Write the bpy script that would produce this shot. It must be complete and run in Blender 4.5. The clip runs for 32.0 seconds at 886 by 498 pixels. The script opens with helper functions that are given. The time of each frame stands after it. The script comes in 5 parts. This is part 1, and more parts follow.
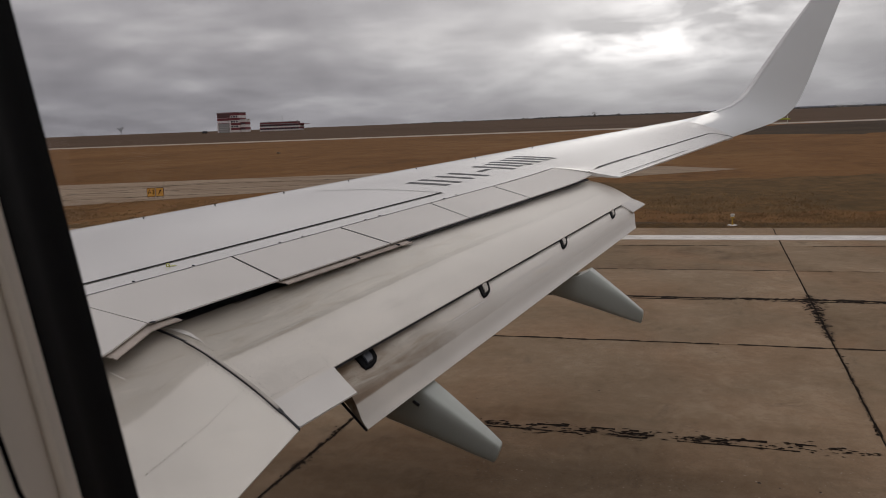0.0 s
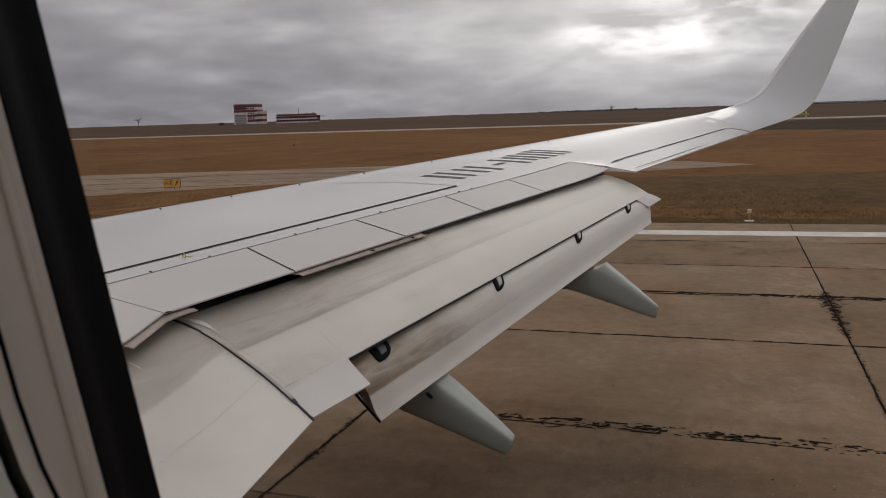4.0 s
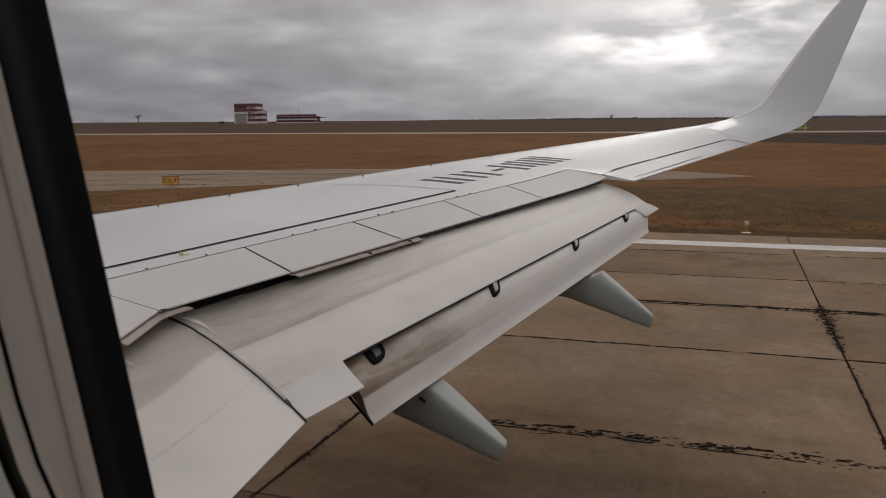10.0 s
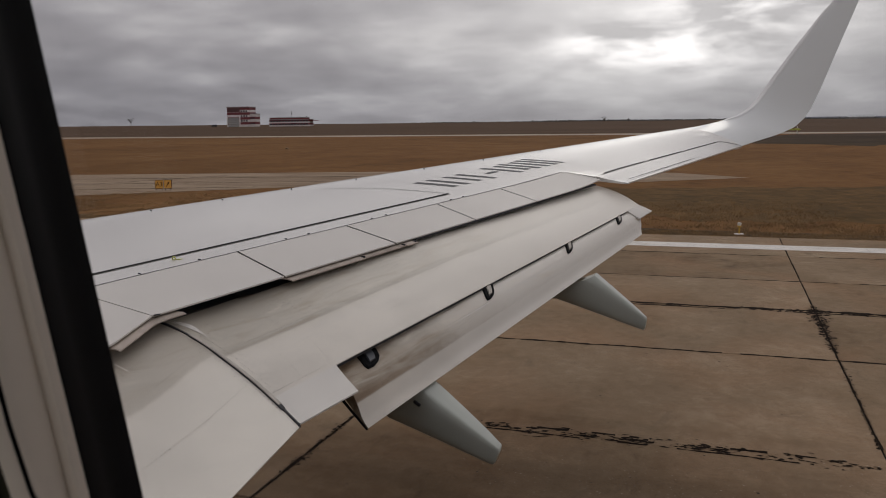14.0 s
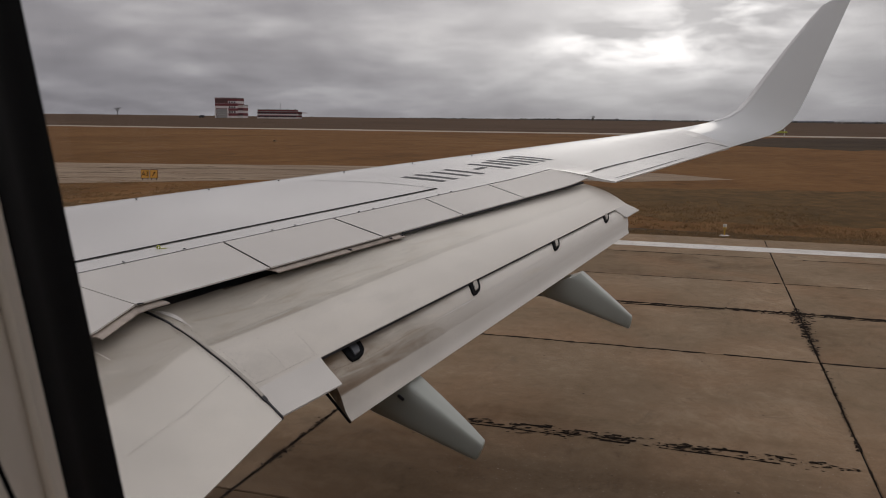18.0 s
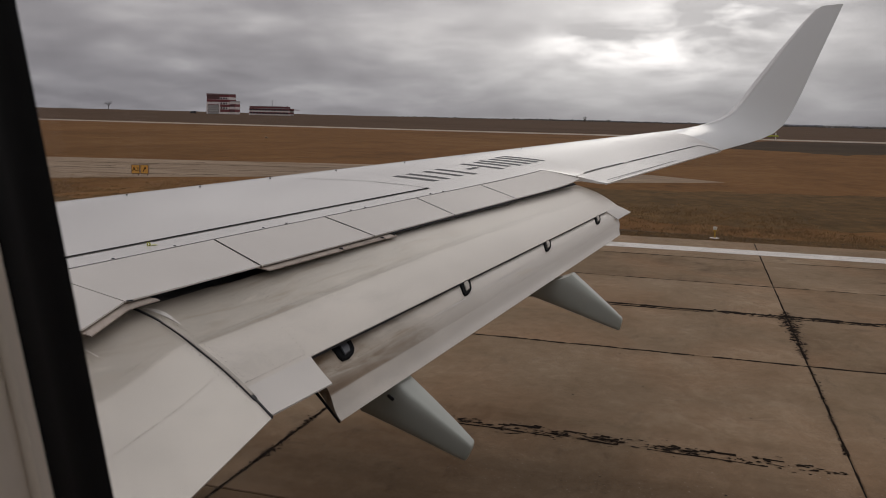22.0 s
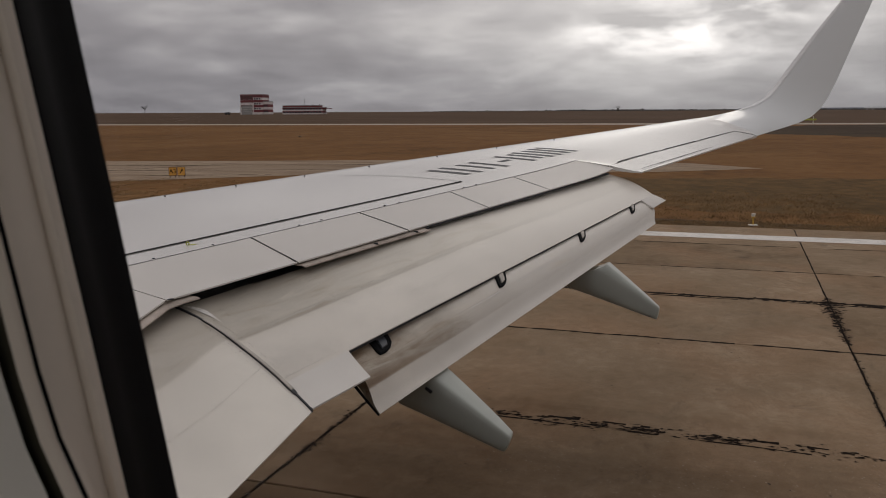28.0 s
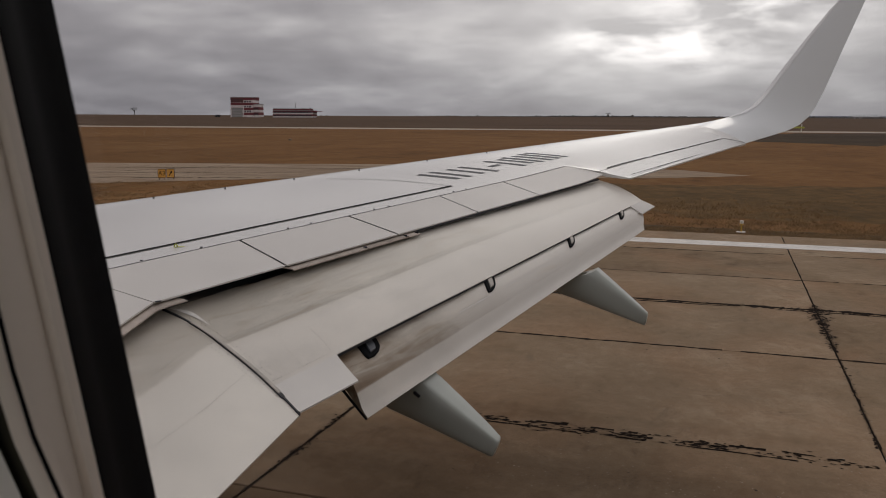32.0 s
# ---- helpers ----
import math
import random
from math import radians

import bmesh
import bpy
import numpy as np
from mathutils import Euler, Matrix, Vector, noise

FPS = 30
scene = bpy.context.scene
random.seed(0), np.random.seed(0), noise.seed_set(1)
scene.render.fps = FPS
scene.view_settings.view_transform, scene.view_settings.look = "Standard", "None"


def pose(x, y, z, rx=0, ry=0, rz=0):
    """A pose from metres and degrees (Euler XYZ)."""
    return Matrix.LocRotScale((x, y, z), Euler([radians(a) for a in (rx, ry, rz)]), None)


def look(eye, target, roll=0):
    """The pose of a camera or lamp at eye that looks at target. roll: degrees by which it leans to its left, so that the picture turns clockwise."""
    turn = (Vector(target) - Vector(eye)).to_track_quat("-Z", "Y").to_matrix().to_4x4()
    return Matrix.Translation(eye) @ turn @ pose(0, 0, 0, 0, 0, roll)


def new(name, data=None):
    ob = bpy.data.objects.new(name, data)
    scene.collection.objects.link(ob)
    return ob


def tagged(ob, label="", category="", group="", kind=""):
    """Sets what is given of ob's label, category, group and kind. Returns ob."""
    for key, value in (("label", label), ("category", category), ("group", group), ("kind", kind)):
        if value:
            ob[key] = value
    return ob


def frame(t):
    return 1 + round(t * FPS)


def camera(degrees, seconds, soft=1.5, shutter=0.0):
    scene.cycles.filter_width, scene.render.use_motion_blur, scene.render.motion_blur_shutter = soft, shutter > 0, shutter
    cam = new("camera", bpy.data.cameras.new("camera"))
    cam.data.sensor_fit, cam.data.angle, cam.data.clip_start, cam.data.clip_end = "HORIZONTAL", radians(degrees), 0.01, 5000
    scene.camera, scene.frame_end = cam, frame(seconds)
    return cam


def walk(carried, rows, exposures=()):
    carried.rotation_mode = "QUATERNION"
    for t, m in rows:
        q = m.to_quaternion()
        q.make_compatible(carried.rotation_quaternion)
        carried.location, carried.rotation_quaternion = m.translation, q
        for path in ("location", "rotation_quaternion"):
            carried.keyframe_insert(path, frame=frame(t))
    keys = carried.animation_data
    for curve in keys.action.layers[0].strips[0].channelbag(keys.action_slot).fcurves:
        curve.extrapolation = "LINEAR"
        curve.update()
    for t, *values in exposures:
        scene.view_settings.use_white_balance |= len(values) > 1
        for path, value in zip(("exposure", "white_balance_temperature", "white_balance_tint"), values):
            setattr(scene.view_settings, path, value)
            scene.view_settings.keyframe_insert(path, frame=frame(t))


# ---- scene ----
# The aircraft is the frame of reference: x runs aft along its side, y outboard, z up from the runway.
cam = camera(55.2, 32.0, soft=0.5)
# a phone's small aperture, focused on the wing: only the window frame is soft
cam.data.dof.use_dof, cam.data.dof.focus_distance, cam.data.dof.aperture_fstop = True, 8.0, 26.0
PATH = [
    (0, 0.0020, -0.0009, 3.9508, 81.716, 2.219, 17.523),
    (0.5, 0.0076, -0.0065, 3.9490, 81.573, 2.082, 18.135),
    (1, 0.0059, -0.0048, 3.9519, 81.507, 0.974, 17.771),
    (1.5, 0.0042, -0.0070, 3.9479, 80.983, 1.063, 18.868),
    (2, 0.0084, -0.0092, 3.9508, 81.246, 1.108, 18.304),
    (2.5, 0.0061, -0.0082, 3.9567, 81.304, 2.207, 18.547),
    (3, 0.0041, -0.0052, 3.9541, 81.243, 2.037, 18.335),
    (3.5, 0.0079, -0.0091, 3.9526, 81.241, 2.096, 18.542),
    (5.5, 0.0071, -0.0094, 3.9470, 81.575, 0.691, 18.102),
    (6, 0.0043, -0.0064, 3.9502, 81.672, 0.539, 17.936),
    (6.5, 0.0115, -0.0103, 3.9522, 82.177, 1.717, 17.977),
    (7, 0.0112, -0.0115, 3.9504, 81.927, 1.699, 18.677),
    (7.5, 0.0099, -0.0119, 3.9509, 81.763, 0.575, 18.167),
    (8, 0.0072, -0.0098, 3.9542, 81.504, -0.487, 18.146),
    (8.5, 0.0066, -0.0078, 3.9544, 81.878, 0.784, 18.108),
    (9, 0.0062, -0.0061, 3.9564, 81.994, 0.396, 17.796),
    (9.5, 0.0104, -0.0110, 3.9475, 81.790, 0.482, 18.561),
    (10, 0.0072, -0.0111, 3.9529, 81.577, 0.428, 18.598),
    (10.5, 0.0068, -0.0097, 3.9506, 81.651, 0.416, 18.239),
    (11, 0.0035, -0.0116, 3.9509, 81.329, 1.296, 18.702),
    (11.5, 0.0020, -0.0039, 3.9533, 81.723, 1.493, 18.337),
    (12, 0.0080, -0.0078, 3.9560, 81.866, 0.254, 17.703),
    (12.5, 0.0067, -0.0094, 3.9567, 81.447, 0.610, 18.617),
    (13, 0.0034, -0.0053, 3.9540, 81.518, -0.007, 18.314),
    (13.5, 0.0106, -0.0143, 3.9566, 81.391, -0.113, 18.436),
    (14, 0.0078, -0.0108, 3.9603, 81.738, 0.627, 18.138),
    (14.5, 0.0082, -0.0153, 3.9482, 81.160, 0.958, 18.848),
    (16.5, -0.0025, 0.0018, 3.9502, 81.510, -0.351, 17.834),
    (17, -0.0033, 0.0048, 3.9487, 81.777, -0.421, 17.259),
    (17.5, 0.0005, -0.0033, 3.9494, 81.416, 0.039, 18.128),
    (18, -0.0022, 0.0030, 3.9481, 81.461, -0.648, 17.387),
    (18.5, 0.0041, -0.0060, 3.9515, 81.297, -0.762, 17.846),
    (19, 0.0031, -0.0031, 3.9456, 81.513, -0.581, 17.715),
    (19.5, -0.0004, -0.0005, 3.9485, 81.314, -0.694, 17.740),
    (20, 0.0011, -0.0066, 3.9458, 81.231, -0.536, 17.997),
    (20.5, -0.0020, 0.0003, 3.9540, 81.556, 0.243, 17.441),
    (21, 0.0017, -0.0022, 3.9499, 81.542, -0.085, 17.390),
    (21.5, 0.0019, -0.0050, 3.9526, 81.199, -0.383, 17.848),
    (22, -0.0103, 0.0099, 3.9537, 81.407, -1.405, 16.869),
    (22.5, 0.0011, -0.0017, 3.9508, 81.712, -0.508, 17.353),
    (23, 0.0007, -0.0037, 3.9490, 81.639, 1.143, 18.141),
    (23.5, -0.0009, -0.0048, 3.9493, 81.093, 0.388, 18.266),
    (24, 0.0007, -0.0047, 3.9521, 81.386, -0.120, 17.594),
    (24.5, -0.0012, -0.0059, 3.9521, 80.900, 0.695, 18.814),
    (25, 0.0022, -0.0080, 3.9482, 80.901, 0.691, 18.918),
    (25.5, 0.0023, -0.0103, 3.9515, 80.786, 0.610, 18.828),
    (27.5, 0.0000, -0.0121, 3.9505, 80.966, -0.034, 19.040),
    (28, 0.0030, -0.0129, 3.9481, 81.005, 0.309, 19.004),
    (28.5, 0.0018, -0.0134, 3.9475, 80.848, 0.081, 19.134),
    (29, 0.0050, -0.0126, 3.9542, 80.906, 0.136, 18.503),
    (29.5, 0.0069, -0.0134, 3.9499, 81.165, -0.342, 18.262),
    (30, 0.0056, -0.0148, 3.9508, 80.812, 0.096, 19.134),
    (30.5, 0.0006, -0.0084, 3.9539, 80.922, -0.474, 18.535),
    (31, 0.0039, -0.0106, 3.9513, 80.968, 0.005, 18.820),
    (31.5, 0.0027, -0.0121, 3.9472, 81.058, -0.488, 18.875),
    (32, 0.0035, -0.0091, 3.9455, 81.311, -0.249, 18.373),
]
walk(cam, [(t, pose(x, y, z, rx, ry, rz)) for t, x, y, z, rx, ry, rz in PATH],
     exposures=((0.0, -0.01, 6620, 10), (14.0, -0.02, 6620, 10), (24.0, -0.06, 6720, 10), (28.0, -0.08, 6760, 10), (32.0, -0.04, 6680, 10)))

# ---------------------------------------------------------------- world and sun
SUN_DIR = Vector((-0.05, 0.84, 0.54)).normalized()
world = bpy.data.worlds.new("overcast_sky")
scene.world = world
world.use_nodes = True
wt = world.node_tree
wt.nodes.clear()


def node(tree, kind, operation="", use_clamp=None, data_type="", blend_type="", sky_type="", sun_disc=None, vector_type=""):
    n = tree.nodes.new(kind)
    if operation:
        n.operation = operation
    if use_clamp is not None:
        n.use_clamp = use_clamp
    if data_type:
        n.data_type = data_type
    if blend_type:
        n.blend_type = blend_type
    if sky_type:
        n.sky_type = sky_type
    if sun_disc is not None:
        n.sun_disc = sun_disc
    if vector_type:
        n.vector_type = vector_type
    return n


def math_node(tree, op, a, b=None, clamp=False):
    n = node(tree, "ShaderNodeMath", operation=op, use_clamp=clamp)
    for slot, value in ((0, a), (1, b)):
        if value is None:
            continue
        if isinstance(value, (int, float)):
            n.inputs[slot].default_value = value
        else:
            tree.links.new(value, n.inputs[slot])
    return n.outputs[0]


def ramp(tree, fac, stops):
    n = node(tree, "ShaderNodeValToRGB")
    els = n.color_ramp.elements
    while len(els) < len(stops):
        els.new(0.5)
    for el, (p, c) in zip(els, stops):
        el.position = p
        el.color = (*c, 1) if len(c) == 3 else c
    tree.links.new(fac, n.inputs[0])
    return n.outputs[0]


def mix_rgb(tree, fac, a, b, mode="MIX"):
    n = node(tree, "ShaderNodeMix", data_type="RGBA", blend_type=mode)
    for slot, value in ((0, fac), (6, a), (7, b)):
        if isinstance(value, (int, float)):
            n.inputs[slot].default_value = value
        elif isinstance(value, tuple):
            n.inputs[slot].default_value = (*value, 1)
        else:
            tree.links.new(value, n.inputs[slot])
    return n.outputs[2]


def noise_tex(tree, vec, scale, detail=5.0, rough=0.55, distortion=0.0):
    n = node(tree, "ShaderNodeTexNoise")
    n.inputs["Scale"].default_value = scale
    n.inputs["Detail"].default_value = detail
    n.inputs["Roughness"].default_value = rough
    n.inputs["Distortion"].default_value = distortion
    if vec is not None:
        tree.links.new(vec, n.inputs["Vector"])
    return n.outputs[0]


def build_sky():
    coord = node(wt, "ShaderNodeTexCoord").outputs["Generated"]
    sep = node(wt, "ShaderNodeSeparateXYZ")
    wt.links.new(coord, sep.inputs[0])
    up = math_node(wt, "MAXIMUM", sep.outputs[2], 0.0)
    flat = math_node(wt, "ADD", up, 0.30)
    comb = node(wt, "ShaderNodeCombineXYZ")
    wt.links.new(math_node(wt, "DIVIDE", sep.outputs[0], flat), comb.inputs[0])
    wt.links.new(math_node(wt, "DIVIDE", sep.outputs[1], flat), comb.inputs[1])
    wt.links.new(math_node(wt, "MULTIPLY", sep.outputs[2], 5.5), comb.inputs[2])
    big = noise_tex(wt, comb.outputs[0], 2.3, 4.0, 0.45, 0.3)
    fine = noise_tex(wt, comb.outputs[0], 6.0, 3.0, 0.42, 0.15)
    cloud = math_node(wt, "ADD", math_node(wt, "MULTIPLY", big, 0.7), math_node(wt, "MULTIPLY", fine, 0.3))
    colour = ramp(wt, cloud, [(0.34, (0.285, 0.277, 0.295)), (0.46, (0.350, 0.341, 0.360)), (0.56, (0.428, 0.418, 0.436)), (0.66, (0.545, 0.535, 0.547))])
    # brighter towards the zenith, as under any overcast sky
    lift = ramp(wt, up, [(0.0, (0.70, 0.715, 0.745)), (0.04, (0.76, 0.77, 0.795)), (0.10, (1.0, 1.0, 1.0)), (0.35, (1.18, 1.18, 1.18)), (1.0, (1.62, 1.62, 1.62))])
    base = mix_rgb(wt, 1.0, colour, lift, "MULTIPLY")
    # brightness from side to side is fitted to the camera's view
    side = math_node(wt, "MULTIPLY", math_node(wt, "ADD", sep.outputs[0], 1.0), 0.5)
    base = mix_rgb(wt, 1.0, base, ramp(wt, side, [(0.17, (0.85, 0.845, 0.86)), (0.25, (1.0, 0.995, 1.0)), (0.35, (1.07, 1.065, 1.06)), (0.44, (1.03, 1.03, 1.02)), (0.52, (0.98, 0.98, 0.98)), (0.58, (0.87, 0.87, 0.875)), (0.80, (0.9, 0.9, 0.9))]), "MULTIPLY")
    # thin cloud in front of the sun
    def bell(centre_x, centre_z, wide, high):
        a = math_node(wt, "DIVIDE", math_node(wt, "SUBTRACT", sep.outputs[0], centre_x), wide)
        b = math_node(wt, "DIVIDE", math_node(wt, "SUBTRACT", sep.outputs[2], centre_z), high)
        d = math_node(wt, "ADD", math_node(wt, "MULTIPLY", a, a), math_node(wt, "MULTIPLY", b, b))
        g = math_node(wt, "POWER", 2.718, math_node(wt, "MULTIPLY", d, -1.0))
        return math_node(wt, "MULTIPLY", g, math_node(wt, "GREATER_THAN", sep.outputs[1], 0.0))

    lump = noise_tex(wt, comb.outputs[0], 4.2, 4.0, 0.48, 0.2)
    gaps = ramp(wt, math_node(wt, "ADD", math_node(wt, "MULTIPLY", big, 0.3), math_node(wt, "MULTIPLY", lump, 0.7)), [(0.42, (0.0, 0.0, 0.0)), (0.60, (1, 1, 1))])
    spots = math_node(wt, "ADD", bell(-0.095, 0.088, 0.075, 0.020), bell(0.035, 0.128, 0.080, 0.022))
    spots = math_node(wt, "ADD", spots, math_node(wt, "MULTIPLY", bell(-0.02, 0.095, 0.13, 0.045), 0.45), True)
    core = mix_rgb(wt, 1.0, gaps, mix_rgb(wt, spots, (0, 0, 0), (0.88, 0.868, 0.855)), "MULTIPLY")
    halo = mix_rgb(wt, bell(-0.03, 0.105, 0.27, 0.10), (0, 0, 0), (0.23, 0.227, 0.22))
    # an unseen bright patch above the view, added to put sheen on the wing
    sheen_glow = mix_rgb(wt, bell(-0.07, 0.235, 0.17, 0.062), (0, 0, 0), (1.05, 1.03, 1.0))
    halo = mix_rgb(wt, 1.0, halo, sheen_glow, "ADD")
    glow = mix_rgb(wt, 1.0, core, halo, "ADD")
    total = mix_rgb(wt, 1.0, base, glow, "ADD")
    sky = node(wt, "ShaderNodeTexSky", sky_type="NISHITA", sun_disc=False)
    sky.sun_elevation = math.asin(SUN_DIR.z)
    sky.sun_rotation = math.atan2(SUN_DIR.x, SUN_DIR.y)
    bg_cloud, bg_sky, add, out = (node(wt, k) for k in ("ShaderNodeBackground", "ShaderNodeBackground", "ShaderNodeAddShader", "ShaderNodeOutputWorld"))
    wt.links.new(total, bg_cloud.inputs[0])
    bg_cloud.inputs[1].default_value = 1.0
    wt.links.new(sky.outputs[0], bg_sky.inputs[0])
    bg_sky.inputs[1].default_value = 0.0006
    wt.links.new(bg_cloud.outputs[0], add.inputs[0])
    wt.links.new(bg_sky.outputs[0], add.inputs[1])
    wt.links.new(add.outputs[0], out.inputs[0])


build_sky()
sun = new("sun", bpy.data.lights.new("sun", "SUN"))
sun.data.energy, sun.data.angle, sun.data.color = 0.20, radians(22), (1.0, 0.96, 0.9)
# unseen fill lamp for the far-side windows, tuned to brighten the window reveal
cabin_fill = new("cabin_fill", bpy.data.lights.new("cabin_fill", "AREA"))
cabin_fill.data.shape, cabin_fill.data.size, cabin_fill.data.size_y = "RECTANGLE", 9.0, 0.5
cabin_fill.data.energy, cabin_fill.data.color = 40.0, (1.0, 0.98, 0.95)
cabin_fill.matrix_world = look((-0.5, -3.45, 4.05), (-0.5, 0.3, 3.9))
sun.matrix_world = look((0, 0, 60), Vector((0, 0, 60)) - SUN_DIR)

# ---------------------------------------------------------------- materials


def material(name, base, rough=0.6, metal=0.0, vary=0.12, scale=3.0, fine=40.0, bump=0.0, tint=None, coat=0.0, spec=0.5, stretch=(1, 1, 1), per_piece=0.0):
    """Painted or raw surface: two scales of colour variation, optional relief and piece-to-piece change."""
    m = bpy.data.materials.new(name)
    m.use_nodes = True
    t = m.node_tree
    b = t.nodes["Principled BSDF"]
    coord = node(t, "ShaderNodeTexCoord")
    mp = node(t, "ShaderNodeMapping")
    mp.inputs["Scale"].default_value = stretch
    t.links.new(coord.outputs["Object"], mp.inputs[0])
    n1 = noise_tex(t, mp.outputs[0], scale, 6.0, 0.6)
    n2 = noise_tex(t, mp.outputs[0], fine, 3.0, 0.6)
    f = math_node(t, "ADD", math_node(t, "MULTIPLY", n1, 0.65), math_node(t, "MULTIPLY", n2, 0.35))
    if per_piece:
        info = node(t, "ShaderNodeObjectInfo")
        f = math_node(t, "ADD", f, math_node(t, "MULTIPLY", math_node(t, "SUBTRACT", info.outputs["Random"], 0.5), per_piece))
    dark = tuple(c * (1 - vary) for c in (tint or base))
    light = tuple(min(1, c * (1 + vary)) for c in base)
    t.links.new(ramp(t, f, [(0.32, dark), (0.68, light)]), b.inputs["Base Color"])
    b.inputs["Roughness"].default_value = rough
    b.inputs["Metallic"].default_value = metal
    b.inputs["Coat Weight"].default_value = coat
    b.inputs["Coat Roughness"].default_value = 0.09
    b.inputs["Specular IOR Level"].default_value = spec
    if bump:
        bn = node(t, "ShaderNodeBump")
        bn.inputs["Strength"].default_value = 0.6
        bn.inputs["Distance"].default_value = bump
        t.links.new(n2, bn.inputs["Height"])
        t.links.new(bn.outputs[0], b.inputs["Normal"])
    return m


def banded(name, stops, rough, streak=0.25, smear=0.0, smear_to=0.6, clean=(0.74, 0.705, 0.65), clean_from=5.4, clean_rate=0.36, clean_most=0.82, oil=0.0):
    """Skin whose finish changes along the chord (uv.x), with blotches and long smears along the span."""
    m = bpy.data.materials.new(name)
    m.use_nodes = True
    t = m.node_tree
    b = t.nodes["Principled BSDF"]
    uv = node(t, "ShaderNodeUVMap")
    sep = node(t, "ShaderNodeSeparateXYZ")
    t.links.new(uv.outputs[0], sep.inputs[0])
    co = node(t, "ShaderNodeTexCoord")
    mp = node(t, "ShaderNodeMapping", vector_type="TEXTURE")
    mp.inputs["Rotation"].default_value = (0, 0, radians(-12.6))
    mp.inputs["Scale"].default_value = (0.16, 0.9, 0.16)
    t.links.new(co.outputs["Object"], mp.inputs[0])
    long = noise_tex(t, mp.outputs[0], 1.5, 5.0, 0.55, 0.9)
    blot = noise_tex(t, co.outputs["Object"], 1.6, 6.0, 0.65)
    fine = noise_tex(t, co.outputs["Object"], 38.0, 3.0, 0.65)
    u = math_node(t, "ADD", sep.outputs[0], math_node(t, "MULTIPLY", math_node(t, "SUBTRACT", blot, 0.5), 0.025))
    colour = ramp(t, u, stops)
    grime = math_node(t, "ADD", math_node(t, "MULTIPLY", long, 0.3), math_node(t, "ADD", math_node(t, "MULTIPLY", blot, 0.48), math_node(t, "MULTIPLY", fine, 0.22)))
    k = ramp(t, grime, [(0.34, (1 - streak,) * 3), (0.6, (1.0, 1.0, 1.0))])
    colour = mix_rgb(t, 1.0, colour, k, "MULTIPLY")
    # brown oil smears and rubbed bright streaks on the bare metal half only
    # the outer span is cleaner than the end next to the exhaust
    xyz = node(t, "ShaderNodeSeparateXYZ")
    t.links.new(co.outputs["Object"], xyz.inputs[0])
    span = math_node(t, "ADD", xyz.outputs[1], math_node(t, "MULTIPLY", blot, 1.2))
    outer = math_node(t, "MULTIPLY", math_node(t, "SUBTRACT", span, clean_from), clean_rate, True)
    colour = mix_rgb(t, math_node(t, "MULTIPLY", outer, clean_most), colour, clean)
    smear_span = math_node(t, "SUBTRACT", 1.0, math_node(t, "MULTIPLY", outer, 0.85))
    bare = ramp(t, u, [(smear_to - 0.02, (1, 1, 1)), (smear_to + 0.01, (0.08, 0.08, 0.08))])
    smeared = mix_rgb(t, 1.0, bare, ramp(t, long, [(0.50, (0, 0, 0)), (0.66, (smear,) * 3)]), "MULTIPLY")
    smeared = mix_rgb(t, 1.0, smeared, smear_span, "MULTIPLY")
    colour = mix_rgb(t, smeared, colour, mix_rgb(t, 1.0, colour, (0.62, 0.53, 0.43), "MULTIPLY"))
    rub = mix_rgb(t, 1.0, bare, ramp(t, long, [(0.30, (smear * 0.8,) * 3), (0.42, (0, 0, 0))]), "MULTIPLY")
    colour = mix_rgb(t, rub, colour, (0.72, 0.66, 0.57))
    colour = mix_rgb(t, 1.0, colour, (1.0, 0.990, 0.972), "MULTIPLY")
    if oil:
        # brown oil burnt on next to the first hinge
        near = math_node(t, "MULTIPLY", math_node(t, "SUBTRACT", 5.75, span), 0.9, True)
        near = mix_rgb(t, 1.0, mix_rgb(t, 1.0, bare, math_node(t, "MULTIPLY", near, oil), "MULTIPLY"), ramp(t, long, [(0.36, (0.35, 0.35, 0.35)), (0.56, (1, 1, 1))]), "MULTIPLY")
        colour = mix_rgb(t, near, colour, mix_rgb(t, 1.0, colour, (0.60, 0.47, 0.35), "MULTIPLY"))
    t.links.new(colour, b.inputs["Base Color"])
    b.inputs["Roughness"].default_value = rough
    bn = node(t, "ShaderNodeBump")
    bn.inputs["Strength"].default_value = 0.35
    bn.inputs["Distance"].default_value = 0.004
    t.links.new(noise_tex(t, co.outputs["Object"], 3.5, 2.0, 0.5), bn.inputs["Height"])
    t.links.new(bn.outputs[0], b.inputs["Normal"])
    return m


WHITE = material("white_aircraft_paint", (0.735, 0.708, 0.666), 0.34, vary=0.06, scale=0.8, fine=4.0, spec=0.45, coat=0.8, bump=0.0010)
TIP_WHITE = material("white_winglet_paint", (0.752, 0.765, 0.760), 0.30, vary=0.05, scale=0.8, fine=4.0, spec=0.45, coat=0.8, bump=0.0008)
PANEL = material("grey_white_panel_paint", (0.70, 0.665, 0.620), 0.5, spec=0.35, vary=0.07, scale=0.9, fine=7.0, per_piece=0.12)
FLAP = banded("flap_skin", [(0.0, (0.454, 0.416, 0.358)), (0.35, (0.504, 0.464, 0.399)), (0.56, (0.573, 0.529, 0.459)), (0.625, (0.454, 0.413, 0.355)), (0.645, (0.706, 0.660, 0.592)), (0.70, (0.762, 0.716, 0.650)), (1.0, (0.784, 0.736, 0.670))], 0.42, 0.24, 0.50, 0.63, clean=(0.80, 0.763, 0.705), clean_rate=0.32, clean_most=0.74)
